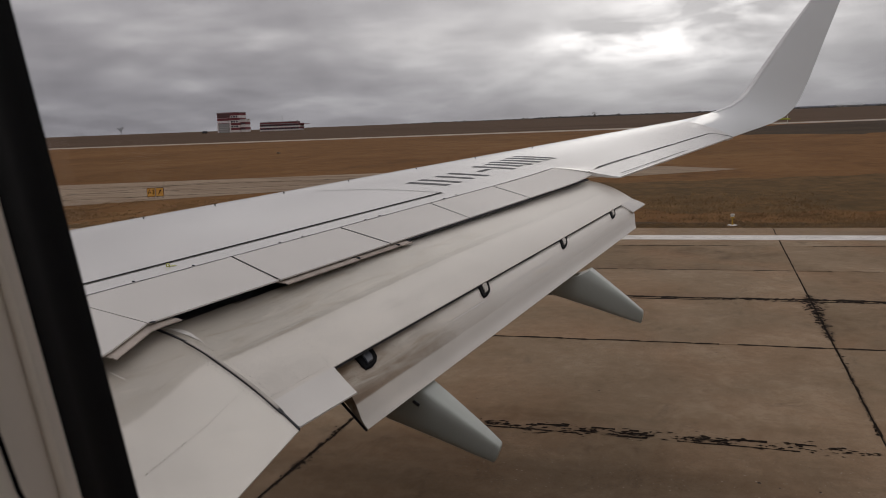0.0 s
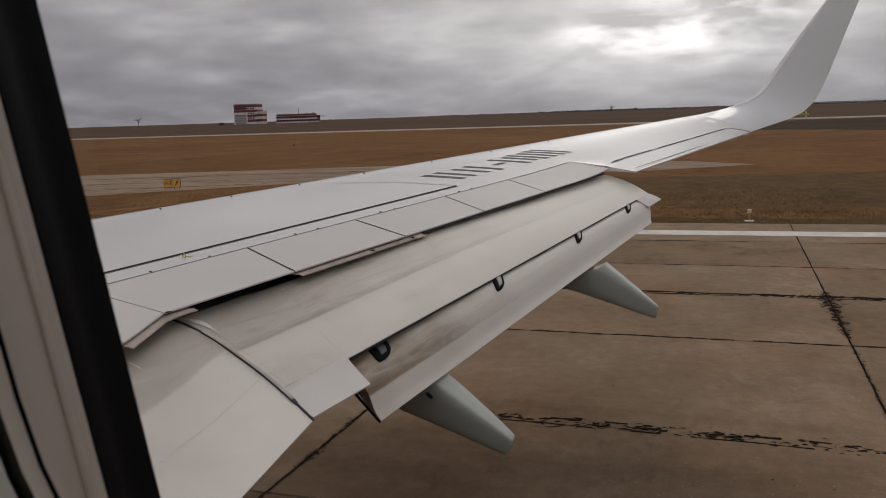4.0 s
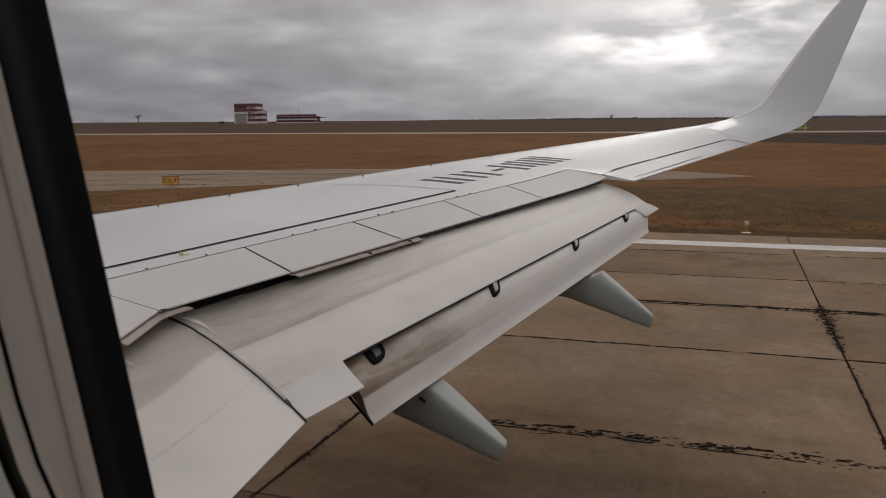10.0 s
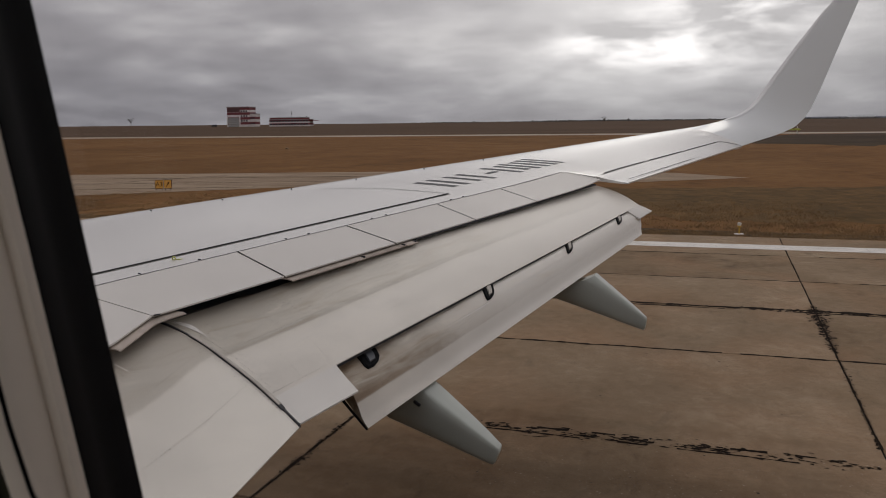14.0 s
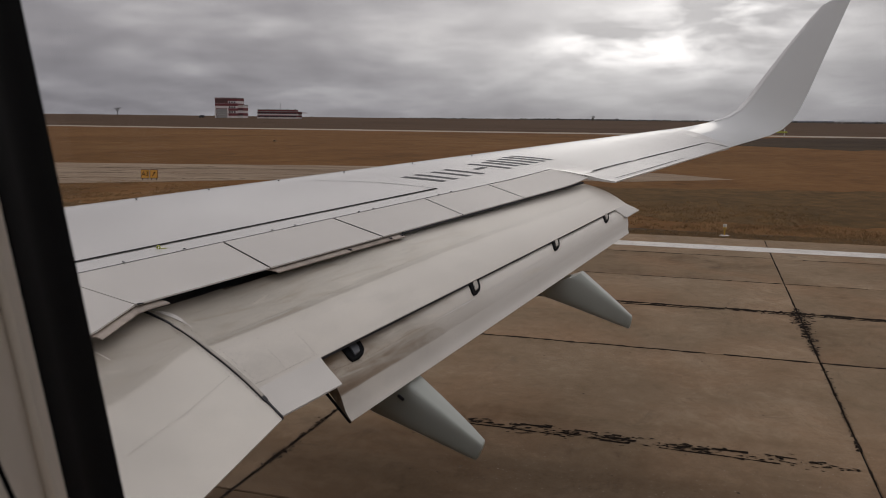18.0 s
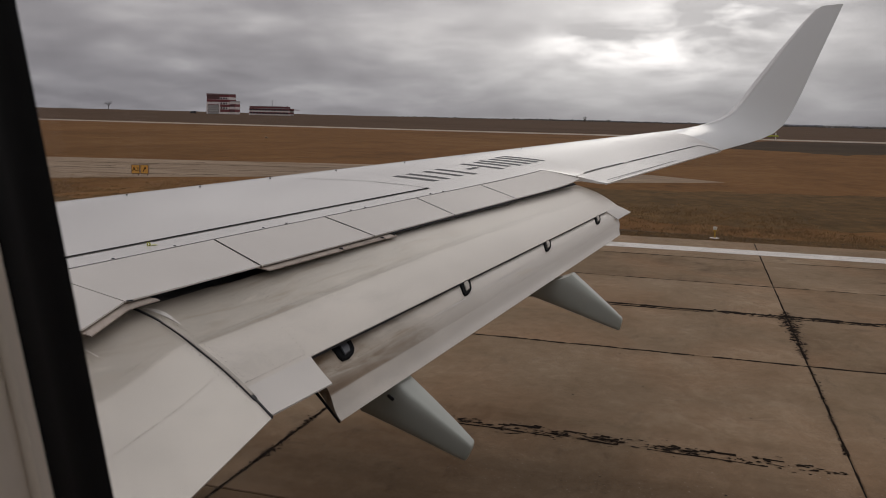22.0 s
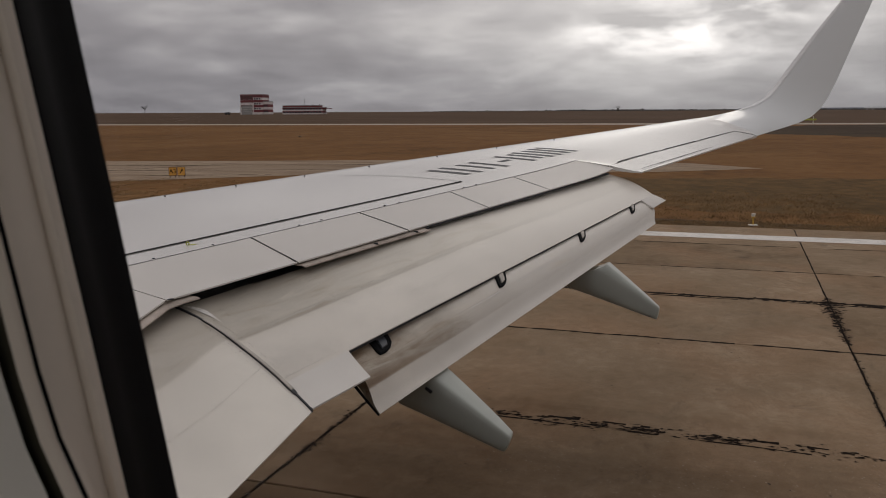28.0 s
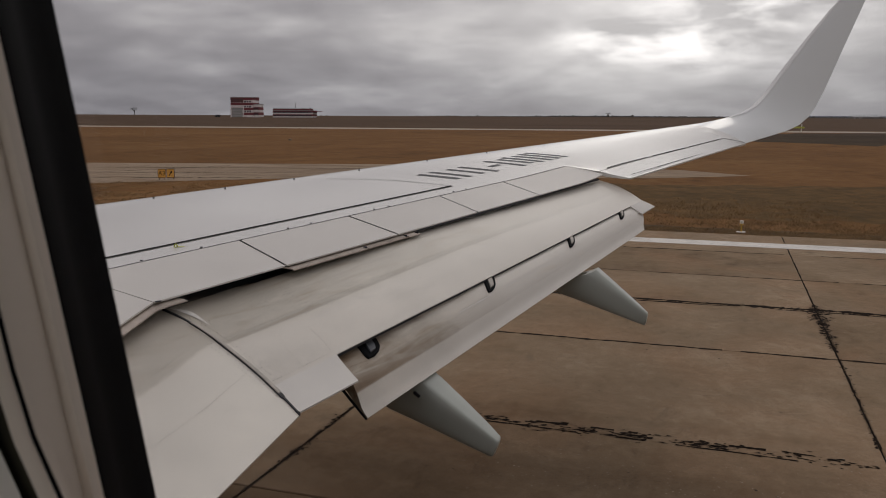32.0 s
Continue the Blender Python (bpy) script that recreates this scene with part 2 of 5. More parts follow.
FLAP_IN = banded("inboard_flap_skin", [(0.0, (0.428, 0.391, 0.335)), (0.475, (0.504, 0.462, 0.401)), (0.50, (0.693, 0.650, 0.586)), (0.62, (0.724, 0.683, 0.620)), (1.0, (0.756, 0.713, 0.650))], 0.42, 0.17, 0.3, 0.47)
# the darkest stop paints slot shade under the main flap over real stain
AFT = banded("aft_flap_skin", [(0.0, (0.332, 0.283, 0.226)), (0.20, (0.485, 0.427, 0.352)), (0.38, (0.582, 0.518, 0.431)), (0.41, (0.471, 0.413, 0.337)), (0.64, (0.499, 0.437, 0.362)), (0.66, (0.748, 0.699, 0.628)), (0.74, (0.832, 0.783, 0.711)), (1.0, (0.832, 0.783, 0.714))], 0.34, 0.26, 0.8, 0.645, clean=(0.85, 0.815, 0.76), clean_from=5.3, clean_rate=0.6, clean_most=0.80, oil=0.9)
SEAM_METAL = material("worn_seam_metal", (0.46, 0.42, 0.37), 0.6, metal=0.0, vary=0.25, scale=14, fine=60)
SCUFF_GLINT = material("pale_rub_and_glint", (0.78, 0.75, 0.71), 0.6, vary=0.15, scale=30, fine=120)
LINK = material("dark_blue_grey_link", (0.075, 0.08, 0.092), 0.45, vary=0.2, scale=20)
# real joints use it, and so do the shade strips behind spoilers and flap
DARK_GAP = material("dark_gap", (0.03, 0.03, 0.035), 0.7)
LINE = material("dark_grey_line_paint", (0.028, 0.026, 0.025), 0.7, vary=0.25, spec=0.08)
THIN_LINE = material("grey_line_paint", (0.22, 0.215, 0.21), 0.55, vary=0.2)
SPECK = material("grey_dirt_specks", (0.32, 0.295, 0.26), 0.7, vary=0.3)
MARK = material("registration_grey_paint", (0.135, 0.135, 0.138), 0.6, vary=0.15, spec=0.12)
SEAL = material("beige_rubber_seal", (0.42, 0.352, 0.30), 0.6, vary=0.3, scale=8)
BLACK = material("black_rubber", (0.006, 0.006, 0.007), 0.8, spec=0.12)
SEAL_BLACK = material("black_window_seal", (0.0050, 0.0050, 0.0060), 0.6, vary=0.35, scale=30, fine=160, spec=0.12)
# the hull outside is unseen; its dark colour is chosen to cut bounced light
HULL = material("fuselage_blue_grey_paint", (0.10, 0.115, 0.14), 0.4, vary=0.06, scale=0.8)
GREY_METAL = material("grey_metal", (0.30, 0.30, 0.30), 0.35, metal=0.7)
FAIRING = material("grey_green_fairing_paint", (0.52, 0.545, 0.495), 0.30, vary=0.10, scale=5.0, fine=60, coat=0.4)
YELLOW = material("yellow_green_paint", (0.50, 0.52, 0.10), 0.5)
RIVET = material("rivet_heads", (0.17, 0.146, 0.122), 0.7, spec=0.15)
LIT_EDGE = material("lit_edge_metal", (0.86, 0.855, 0.85), 0.25, metal=0.3, vary=0.05)
PLASTIC = material("beige_window_plastic", (0.74, 0.65, 0.565), 0.5, vary=0.04, scale=12, fine=90)
# shade in the reveal joint is put into this olive-brown colour
SHADE_GAP = material("olive_gap_shade", (0.045, 0.040, 0.026), 0.9, vary=0.25, scale=40)
CABIN = material("cabin_lining", (0.72, 0.68, 0.63), 0.7, vary=0.05)

# ---------------------------------------------------------------- mesh helpers


def finish(bm, name, mat, smooth=True):
    bmesh.ops.recalc_face_normals(bm, faces=bm.faces)
    me = bpy.data.meshes.new(name)
    bm.to_mesh(me)
    bm.free()
    me.materials.append(mat)
    if smooth:
        for p in me.polygons:
            p.use_smooth = True
        me.set_sharp_from_angle(angle=radians(32))
    return me


def part(name, bm, mat, parent, label="", smooth=True, kind=""):
    ob = new(name, finish(bm, name, mat, smooth))
    ob.parent = parent
    return tagged(ob, label, kind=kind)


def thing(name, bm, mat, label, category, group="", kind="", smooth=True):
    return tagged(new(name, finish(bm, name, mat, smooth)), label, category, group, kind)


def empty(name, label, category, at=(0, 0, 0), group="", kind=""):
    ob = new(name)
    ob.location = at
    return tagged(ob, label, category, group, kind)


def grid(bm, rows, close=False, caps=False, flip_uv=False):
    """A skin over rows of points; uv.x runs along each row, uv.y from row to row."""
    uv = bm.loops.layers.uv.verify()
    vs = [[bm.verts.new(p) for p in r] for r in rows]
    n = len(rows[0])
    for i in range(len(rows) - 1):
        for j in range(n if close else n - 1):
            k = (j + 1) % n
            try:
                f = bm.faces.new((vs[i][j], vs[i][k], vs[i + 1][k], vs[i + 1][j]))
            except ValueError:
                continue
            for loop, (a, b) in zip(f.loops, ((i, j), (i, j + 1), (i + 1, j + 1), (i + 1, j))):
                loop[uv].uv = (b / (n - 1 if not close else n), a / max(1, len(rows) - 1))
    if caps:
        for r in (vs[0], vs[-1]):
            try:
                bm.faces.new(r)
            except ValueError:
                pass
    return vs


def shell(rows, under):
    """A closed skin: rows of upper points, and under(p, u) gives the point below each."""
    bm = bmesh.new()
    full = []
    for r in rows:
        n = len(r)
        low = [under(Vector(p), j / (n - 1)) for j, p in enumerate(r)]
        full.append([Vector(p) for p in r] + low[::-1])
    uv = bm.loops.layers.uv.verify()
    vs = [[bm.verts.new(p) for p in r] for r in full]
    n, half = len(full[0]), len(rows[0])
    for i in range(len(full) - 1):
        for j in range(n):
            k = (j + 1) % n
            f = bm.faces.new((vs[i][j], vs[i][k], vs[i + 1][k], vs[i + 1][j]))
            us = []
            for q in (j, k, k, j):
                q = q if q < half else n - 1 - q
                us.append(q / (half - 1))
            for loop, a, b in zip(f.loops, us, (i, i, i + 1, i + 1)):
                loop[uv].uv = (a, b / (len(full) - 1))
    for r in (vs[0], vs[-1][::-1]):
        bm.faces.new(r)
    return bm


def add_box(bm, centre, size, m=None, bevel=0.0):
    got = bmesh.ops.create_cube(bm, size=1.0)["verts"]
    mat = Matrix.Translation(centre) @ (m or Matrix()) @ Matrix.Diagonal((*size, 1))
    bmesh.ops.transform(bm, matrix=mat, verts=got)
    if bevel:
        edges = list({e for v in got for e in v.link_edges})
        bmesh.ops.bevel(bm, geom=edges, offset=bevel, segments=2, affect="EDGES")
    return got


def box(centre, size, m=None, bevel=0.0):
    bm = bmesh.new()
    add_box(bm, centre, size, m, bevel)
    return bm


def lerp(a, b, t):
    return a + (b - a) * t


def steps(a, b, n):
    return [lerp(a, b, i / n) for i in range(n + 1)]


# ---------------------------------------------------------------- wing form


def x_lead(y):
    """Crest of the nose."""
    return -0.35 - 0.523 * (15.2 - y)


def x_trail(y):
    """Rear edge of spoilers and aileron."""
    if y > 9.75:
        return -1.02 + 0.269 * (y - 9.75)
    if y < 3.83:
        return min(-2.962 - 0.28 * (y - 3.83), -2.78)
    return -2.69 + 0.272 * (y - 4.83)


def x_slot(y):
    """Rear edge of the spoilers carried on past the aileron."""
    return x_trail(y) if y < 9.7 else -2.69 + 0.272 * (y - 4.83)


def x_hinge(y):
    return -3.65 + 0.332 * (y - 4.24)


def x_aileron(y):
    return -1.346 + 0.314 * (y - 10.08)


def z_trail(y):
    return 2.708 + 0.06 * y


def z_crest(y):
    return 2.728 + 0.078 * y


def x_smooth(y):
    """The rear edge without the step between spoilers and aileron, for a fair skin."""
    if y < 8.8:
        return x_trail(y)
    inner, outer = -2.69 + 0.272 * (y - 4.83), -1.02 + 0.269 * (y - 9.75)
    k = min(1, max(0, (y - 8.8) / 2.0))
    return lerp(inner, outer, k * k * (3 - 2 * k))


def z_top(x, y):
    t = (x_smooth(y) - x) / (x_smooth(y) - x_lead(y))
    t = min(max(t, -0.2), 1)
    return z_trail(y) + (z_crest(y) - z_trail(y)) * (1 - (1 - t) ** 2)


def on_wing(x, y, lift=0.0):
    return Vector((x, y, z_top(x, y) + lift))


def wing_rear(y):
    if y < 9.93:
        return x_hinge(y)
    return x_aileron(y) if y < 14.3 else x_trail(y) - 0.002


def strip_on_wing(a, b, width, lift=0.004, n=16):
    """A painted line from plan point a to b."""
    bm = bmesh.new()
    d = Vector((b[0] - a[0], b[1] - a[1])).normalized()
    s = Vector((-d.y, d.x)) * width / 2
    rows = []
    for t in steps(0, 1, n):
        x, y = lerp(a[0], b[0], t), lerp(a[1], b[1], t)
        rows.append([on_wing(x - s.x, y - s.y, lift), on_wing(x + s.x, y + s.y, lift)])
    grid(bm, rows)
    return bm


airliner = empty("airliner", "twin-jet airliner with white wing standing on the runway, flaps lowered", "aircraft", (0, -1.6, 0))


def attach(name, bm, mat, label="", smooth=True, parent=None, kind=""):
    """Parts are modelled in world coordinates; the aircraft's empty stands on the ground under the cabin."""
    ob = part(name, bm, mat, parent or airliner, label, smooth, kind)
    ob.matrix_parent_inverse = (parent or airliner).matrix_basis.inverted() if parent is None else Matrix()
    return ob


def build_wing():
    rows = []
    ys = sorted(steps(-0.3, 9.9, 26) + [9.925, 9.935] + steps(10.0, 14.29, 12) + [14.299, 14.301, 14.66])
    for y in ys:
        xr, xc = wing_rear(y), x_lead(y)
        thick = lerp(0.85, 0.26, min(1, max(0, y / 15)))
        nose = lerp(0.7, 0.22, y / 15)
        zc = z_crest(y)
        r = [on_wing(lerp(xr, xc, t), y) for t in steps(0, 1, 12)]
        for a in (25, 50, 75, 90, 110, 140):
            r.append(Vector((xc - nose * math.sin(radians(a)), y, zc - thick * 0.42 * (1 - math.cos(radians(a))))))
        for t in steps(0.12, 1, 6):
            z0 = zc - thick * 0.78
            zr = z_top(xr, y) - (lerp(0.34, 0.10, y / 15) if y < 9.2 else 0.05) if y < 14.3 else z_top(xr, y) - 0.03
            r.append(Vector((lerp(xc, xr, t), y, lerp(z0, zr, t ** 1.4))))
        rows.append(r)
    bm = bmesh.new()
    grid(bm, rows, close=True, caps=True)
    return attach("wing", bm, WHITE, "smooth white upper wing skin")


build_wing()


def panel_between(h0, h1, t0, t1, hinge, trail, lift=0.0, thick=0.019, gap=0.007, straight=0.0):
    """A thin panel from the hinge line to the trailing edge, between span stations."""
    rows = []
    for v in steps(0, 1, 8):
        yh, yt = lerp(h0 + gap, h1 - gap, v), lerp(t0 + gap, t1 - gap, v)
        xh, xt = hinge(yh) + 0.008, trail(yt)
        r = []
        for u in steps(0, 1, 6):
            x, y = lerp(xh, xt, u), lerp(yh, yt, u)
            z = z_top(x, y) + straight * (1 - v ** 3 if straight < 1 else 1) * (u * u * (z_trail(yt) - z_top(xt, yt)))
            r.append(Vector((x, y, z + lift + 0.001)))
        rows.append(r)
    return shell(rows, lambda p, u: p - Vector((0, 0, lerp(thick * 1.6, thick * 0.5, u))))


SPOILERS = [(4.07, 5.28, 3.84, 4.85), (5.28, 6.37, 4.85, 6.03), (6.37, 7.56, 6.03, 7.17), (7.56, 8.61, 7.17, 8.31)]
for h0, h1, t0, t1 in SPOILERS:
    attach("spoiler", panel_between(h0, h1, t0, t1, x_hinge, x_trail, gap=0.007 + 0.0012 * (h0 - 4)), PANEL, "flat grey-white spoiler panel lying shut")
for h0, h1, t0, t1 in SPOILERS[:4]:
    attach("spoiler_gap", strip_on_wing((x_hinge(h1) + 0.01, h1), (x_trail(t1) - 0.012, t1), 0.0105 + 0.001 * (h1 - 5), 0.0042), LINE if h1 < 7 else THIN_LINE)
attach("fixed_panel", panel_between(8.61, 9.93, 8.31, 9.85, x_hinge, x_slot, straight=0.99), PANEL)
attach("fixed_panel", panel_between(0.2, 4.07, 0.2, 3.84, x_hinge, x_trail, gap=0.003), PANEL)
attach("aileron", panel_between(9.94, 14.29, 9.80, 14.62, x_aileron, x_trail, thick=0.03, straight=1.0), WHITE, "white aileron in line with the wing")



# span station, nose (x, z), rear (x, z), how far the skin has turned upright
WINGLET = [
    (14.66, -0.63, 3.872, 0.300, 3.588, 0.00), (14.95, -0.48, 3.894, 0.52, 3.655, 0.04), (15.20, -0.30, 3.93, 0.73, 3.715, 0.12),
    (15.42, -0.06, 3.985, 0.95, 3.785, 0.28), (15.58, 0.20, 4.07, 1.15, 3.88, 0.5), (15.68, 0.40, 4.20, 1.30, 4.02, 0.72),
    (15.76, 0.56, 4.40, 1.41, 4.20, 0.9), (15.83, 0.76, 4.70, 1.54, 4.50, 1.0), (15.95, 1.16, 5.28, 1.80, 5.20, 1.0),
    (16.04, 1.52, 5.77, 2.02, 5.78, 1.0), (16.08, 1.70, 5.985, 2.105, 6.01, 1.0), (16.085, 1.80, 6.045, 2.13, 6.075, 1.0)]


def build_winglet():
    rows, lead = [], []
    for y, xa, za, xb, zb, up in WINGLET:
        a, b = Vector((xa, y, za)), Vector((xb, y, zb))
        n = Vector((0, -math.sin(radians(78 * up)), math.cos(radians(78 * up))))
        depth = lerp(0.075, 0.028, up) * max(0.5, (b - a).length)
        top, low = [], []
        for u in steps(0, 1, 12):
            h = depth * (1.55 * math.sqrt(u) * (1 - u) + 0.25 * u * (1 - u))
            flat = lerp(0.28 * u * (1 - u), 0.0, up)
            top.append(a.lerp(b, u) + n * (h * up + flat))
            low.append(a.lerp(b, u) - n * (h * 0.9 + 0.004))
        rows.append(top + low[::-1])
        lead.append([top[0], top[0].lerp(top[1], 0.5), top[1]])
    bm = bmesh.new()
    grid(bm, rows, close=True, caps=True)
    w = attach("winglet", bm, TIP_WHITE, "tall blended white winglet")
    # bright strip paints the light that the rounded winglet edge catches
    bm = bmesh.new()
    grid(bm, [[p + Vector((-0.003, -0.004, 0.004)) for p in r] for r in lead[3:-1]])
    attach("leading_edge", bm, LIT_EDGE, "bright metal leading edge strip standing for light on the rounding", parent=w)
    return w


build_winglet()
lamp_tip = box((1.11, 15.545, 3.838), (0.26, 0.04, 0.03), bevel=0.01)
tip_light = attach("tip_light", lamp_tip, YELLOW, "yellow-green wing tip light")
attach("wick", box((1.19, 15.56, 3.83), (0.018, 0.018, 0.12)), WHITE, "white static wick", parent=tip_light)


# ---- flaps
def line_main(y):
    """Rear edge of the outboard main flap."""
    t = (y - 4.3) / 5.1
    return Vector((lerp(-2.059, -0.926, t), y, lerp(2.609, 3.035, t)))


def line_aft(y):
    t = (y - 4.25) / 4.95
    return Vector((lerp(-1.855, -0.779, t), y, lerp(2.262, 2.791, t)))


def main_point(y, u):
    """Upper skin of the outboard main flap; u runs from under the spoilers to the rear edge."""
    e = line_main(y)
    x0, z0 = x_slot(y) - 0.22, z_trail(y) - lerp(0.085, 0.028, min(1, max(0, (y - 4.3) / 1.8)))
    x = lerp(x0, e.x, u)
    k = lerp(0.15, 0.62, min(1, max(0, (y - 7.0) / 2.4)))
    z = lerp(z0, e.z, k * u + (1 - k) * u * u)
    return Vector((x, y, z))


def in_point(y, u):
    """Upper skin of the inboard flap."""
    t = (y - 2.7) / 0.96
    e = Vector((lerp(-1.796, -1.955, t), y, lerp(2.502, 2.484, t)))
    x0, z0 = x_trail(y) - 0.20, z_trail(y) - 0.078
    z = lerp(z0, e.z, 0.25 * u + 0.75 * u * u)
    return Vector((lerp(x0, e.x, u), y, z))


def seam_main(u):
    return 4.0 - 0.272 * u


def seam_in(u):
    return 4.02 - 0.405 * u + 0.048 * math.sin(math.pi * u)


def slot_nose(y, u):
    """The main flap ahead of the slot turns down into the dark cove under the spoilers."""
    a = min(1, max(0, (y - 4.0) / 0.8))
    e, x0 = line_main(y), x_slot(y) - 0.22
    us = (x_slot(y) + lerp(-0.14, -0.105, a)  - x0) / (e.x - x0)
    us *= 1 - 0.9 * min(1, max(0, (y - 4.9) / 0.9))
    if u >= us:
        return main_point(y, u)
    d = (us - u) / us
    return main_point(y, us) + Vector((-0.05 * d, 0, -0.14 * math.sqrt(d)))


def aft_point(y, u):
    """Upper skin of the narrow aft flap."""
    bulge = 0.052 * math.sin(math.pi * min(1, u * 1.15)) if u < 0.87 else 0.0
    return (line_main(y) + Vector((lerp(-0.085, -0.045, min(1, max(0, (y - 4.6) / 1.2))), 0, lerp(-0.032, -0.010, min(1, max(0, (y - 4.6) / 1.2)))))).lerp(line_aft(y), u) + Vector((0.75, 0, 0.6)) * bulge


def under_flap(p, u):
    d = 0.16 * math.sqrt(max(0, min(1, u * 6))) * (1 - u) + 0.005
    return p - Vector((0.0, 0, d))


def tab_point(y, u):
    """The short rear extensions at both ends of the main flap."""
    e = line_main(y)
    if y < 5:
        t = (y - 3.6) / 0.55
        f = Vector((lerp(-1.949, -1.888, t), y, lerp(2.499, 2.498, t)))
    else:
        t = (y - 9.3) / 0.25
        f = Vector((lerp(-0.806, -0.722, t), y, lerp(2.956, 3.0, t)))
    return e.lerp(f, u)


def build_flaps():
    rows = []
    for v in steps(0, 1, 30):
        rows.append([slot_nose(lerp(seam_main(u), lerp(9.95, 9.68, u) + 0.10 * math.sin(math.pi * u), v), u) for u in steps(0, 1, 28)])
    main = attach("outboard_flap", shell(rows, under_flap), FLAP, "lowered main flap, bare dirty metal above and white behind")
    rows = [[tab_point(lerp(lerp(3.73, 3.62, u), lerp(4.285, 4.19, u), v), u) + Vector((0, 0, 0.001)) for u in steps(0, 1, 4)] for v in steps(0, 1, 6)]
    attach("flap_tab", shell(rows, lambda p, u: p - Vector((0, 0, 0.03 * (1 - u) + 0.008))), PANEL, parent=main)
    rows = [[tab_point(lerp(y, lerp(9.27, 9.58, (y - 9.30) / 0.38), u), u) + Vector((0, 0, 0.001)) for u in steps(0, 1, 4)] for y in steps(9.30, 9.68, 4)]
    attach("flap_tab", shell(rows, lambda p, u: p - Vector((0, 0, 0.03 * (1 - u) + 0.008))), PANEL, parent=main)
    rows = []
    for v in steps(0, 1, 14):
        rows.append([in_point(lerp(0.25, seam_in(u) - 0.008, v), u) for u in steps(0, 1, 24)])
    inner = attach("inboard_flap", shell(rows, under_flap), FLAP_IN, "lowered inboard flap, dull grey band above white skin")
    # rubbing strip along the joint of the two flaps
    def seam_band(u0, u1, w0, w1, lift, n=24):
        b = bmesh.new()
        rows = []
        for u in steps(u0, u1, n):
            p = in_point(seam_in(u), u) + Vector((0, 0, lift))
            t = (u - u0) / (u1 - u0)
            w = lerp(w0, w1, t)
            rows.append([p + Vector((0, -w - 0.003, -0.016)), p + Vector((0, -w, 0.0)), p + Vector((0, w, 0.0)), p + Vector((0, w + 0.003, -0.016))])
        grid(b, rows, caps=True)
        return b

    attach("seam_gap", seam_band(0.06, 1.0, 0.006, 0.006, 0.009), DARK_GAP, parent=main)
    attach("seam_gap", seam_band(0.30, 0.905, 0.0120, 0.0145, 0.011), DARK_GAP, parent=main)
    attach("seam_strip", seam_band(0.31, 0.885, 0.010, 0.0125, 0.016), SEAM_METAL, "grey metal strip between the flaps", parent=main)
    # pale scuffs where the panels rub
    for y0, u0, y1, u1, w in ((4.040, 0.13, 3.985, 0.41, 0.003), (4.050, 0.15, 3.980, 0.425, 0.0045), (4.058, 0.17, 3.977, 0.44, 0.0055), (4.064, 0.20, 3.984, 0.43, 0.004), (4.060, 0.24, 3.992, 0.40, 0.0025)):
        b = bmesh.new()
        rows = []
        for t in steps(0, 1, 10):
            y, u = lerp(y0, y1, t) + 0.006 * math.sin(math.pi * t), lerp(u0, u1, t)
            h = w * (0.25 + math.sin(math.pi * min(1, t + 0.2)))
            rows.append([main_point(y - h, u) + Vector((0, 0, 0.004)), main_point(y + h, u) + Vector((0, 0, 0.004))])
        grid(b, rows)
        attach("scuff", b, SCUFF_GLINT, "pale rubbed streak", parent=main)
    b = bmesh.new()
    grid(b, [[in_point(lerp(3.35, 3.318, t) - 0.004, lerp(0.18, 0.27, t)) + Vector((0, 0, 0.004)), in_point(lerp(3.35, 3.318, t) + 0.004, lerp(0.18, 0.27, t)) + Vector((0, 0, 0.004))] for t in steps(0, 1, 4)])
    attach("scuff", b, SCUFF_GLINT, "pale rubbed streak", parent=inner)
    rng = random.Random(5)
    bm = bmesh.new()
    for i in range(34):
        y, u = rng.gauss(5.75, 0.22) if i < 12 else rng.uniform(4.3, 8.6), rng.gauss(0.38, 0.05) if i < 12 else rng.uniform(0.2, 0.9)
        q = rng.uniform(0.002, 0.006) if i < 12 else rng.uniform(0.0012, 0.003)
        p = main_point(y, u)
        bm.faces.new([bm.verts.new(main_point(y + 3.0 * q * math.sin(a) * rng.uniform(0.6, 1.2), u + 1.1 * q * math.cos(a) * rng.uniform(0.6, 1.2)) + Vector((0, 0, 0.003))) for a in (0, 1.2, 2.5, 3.8, 5.1)])
    attach("specks", bm, SPECK, "dark specks of dirt", parent=main, kind="stuff")
    # lower cove panel closing the space ahead of the flaps
    rows = [[Vector((lerp(x_hinge(y) - 0.02, x_trail(y) + 0.02, u), y, z_trail(y) - lerp(0.17, 0.26, u))) for u in steps(0, 1, 4)] for y in steps(3.7, 9.9, 12)]
    # its dark blue-grey is picked to match the shade in the slot
    attach("cove_panel", shell(rows, lambda p, u: p - Vector((0, 0, 0.015))), HULL, "dark cove panel ahead of the flaps")
    # aft flap
    rows = []
    for v in steps(0, 1, 24):
        r = []
        for u in steps(0, 1, 12):
            y = lerp(lerp(4.30, 4.25, u), lerp(9.36, 9.20, u) + 0.09 * math.sin(math.pi * u), v)
            r.append(aft_point(y, u))
        rows.append(r)
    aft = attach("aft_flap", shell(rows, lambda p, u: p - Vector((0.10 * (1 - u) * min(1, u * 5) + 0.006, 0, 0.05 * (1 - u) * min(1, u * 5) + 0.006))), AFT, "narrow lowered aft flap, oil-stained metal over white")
    bm = bmesh.new()
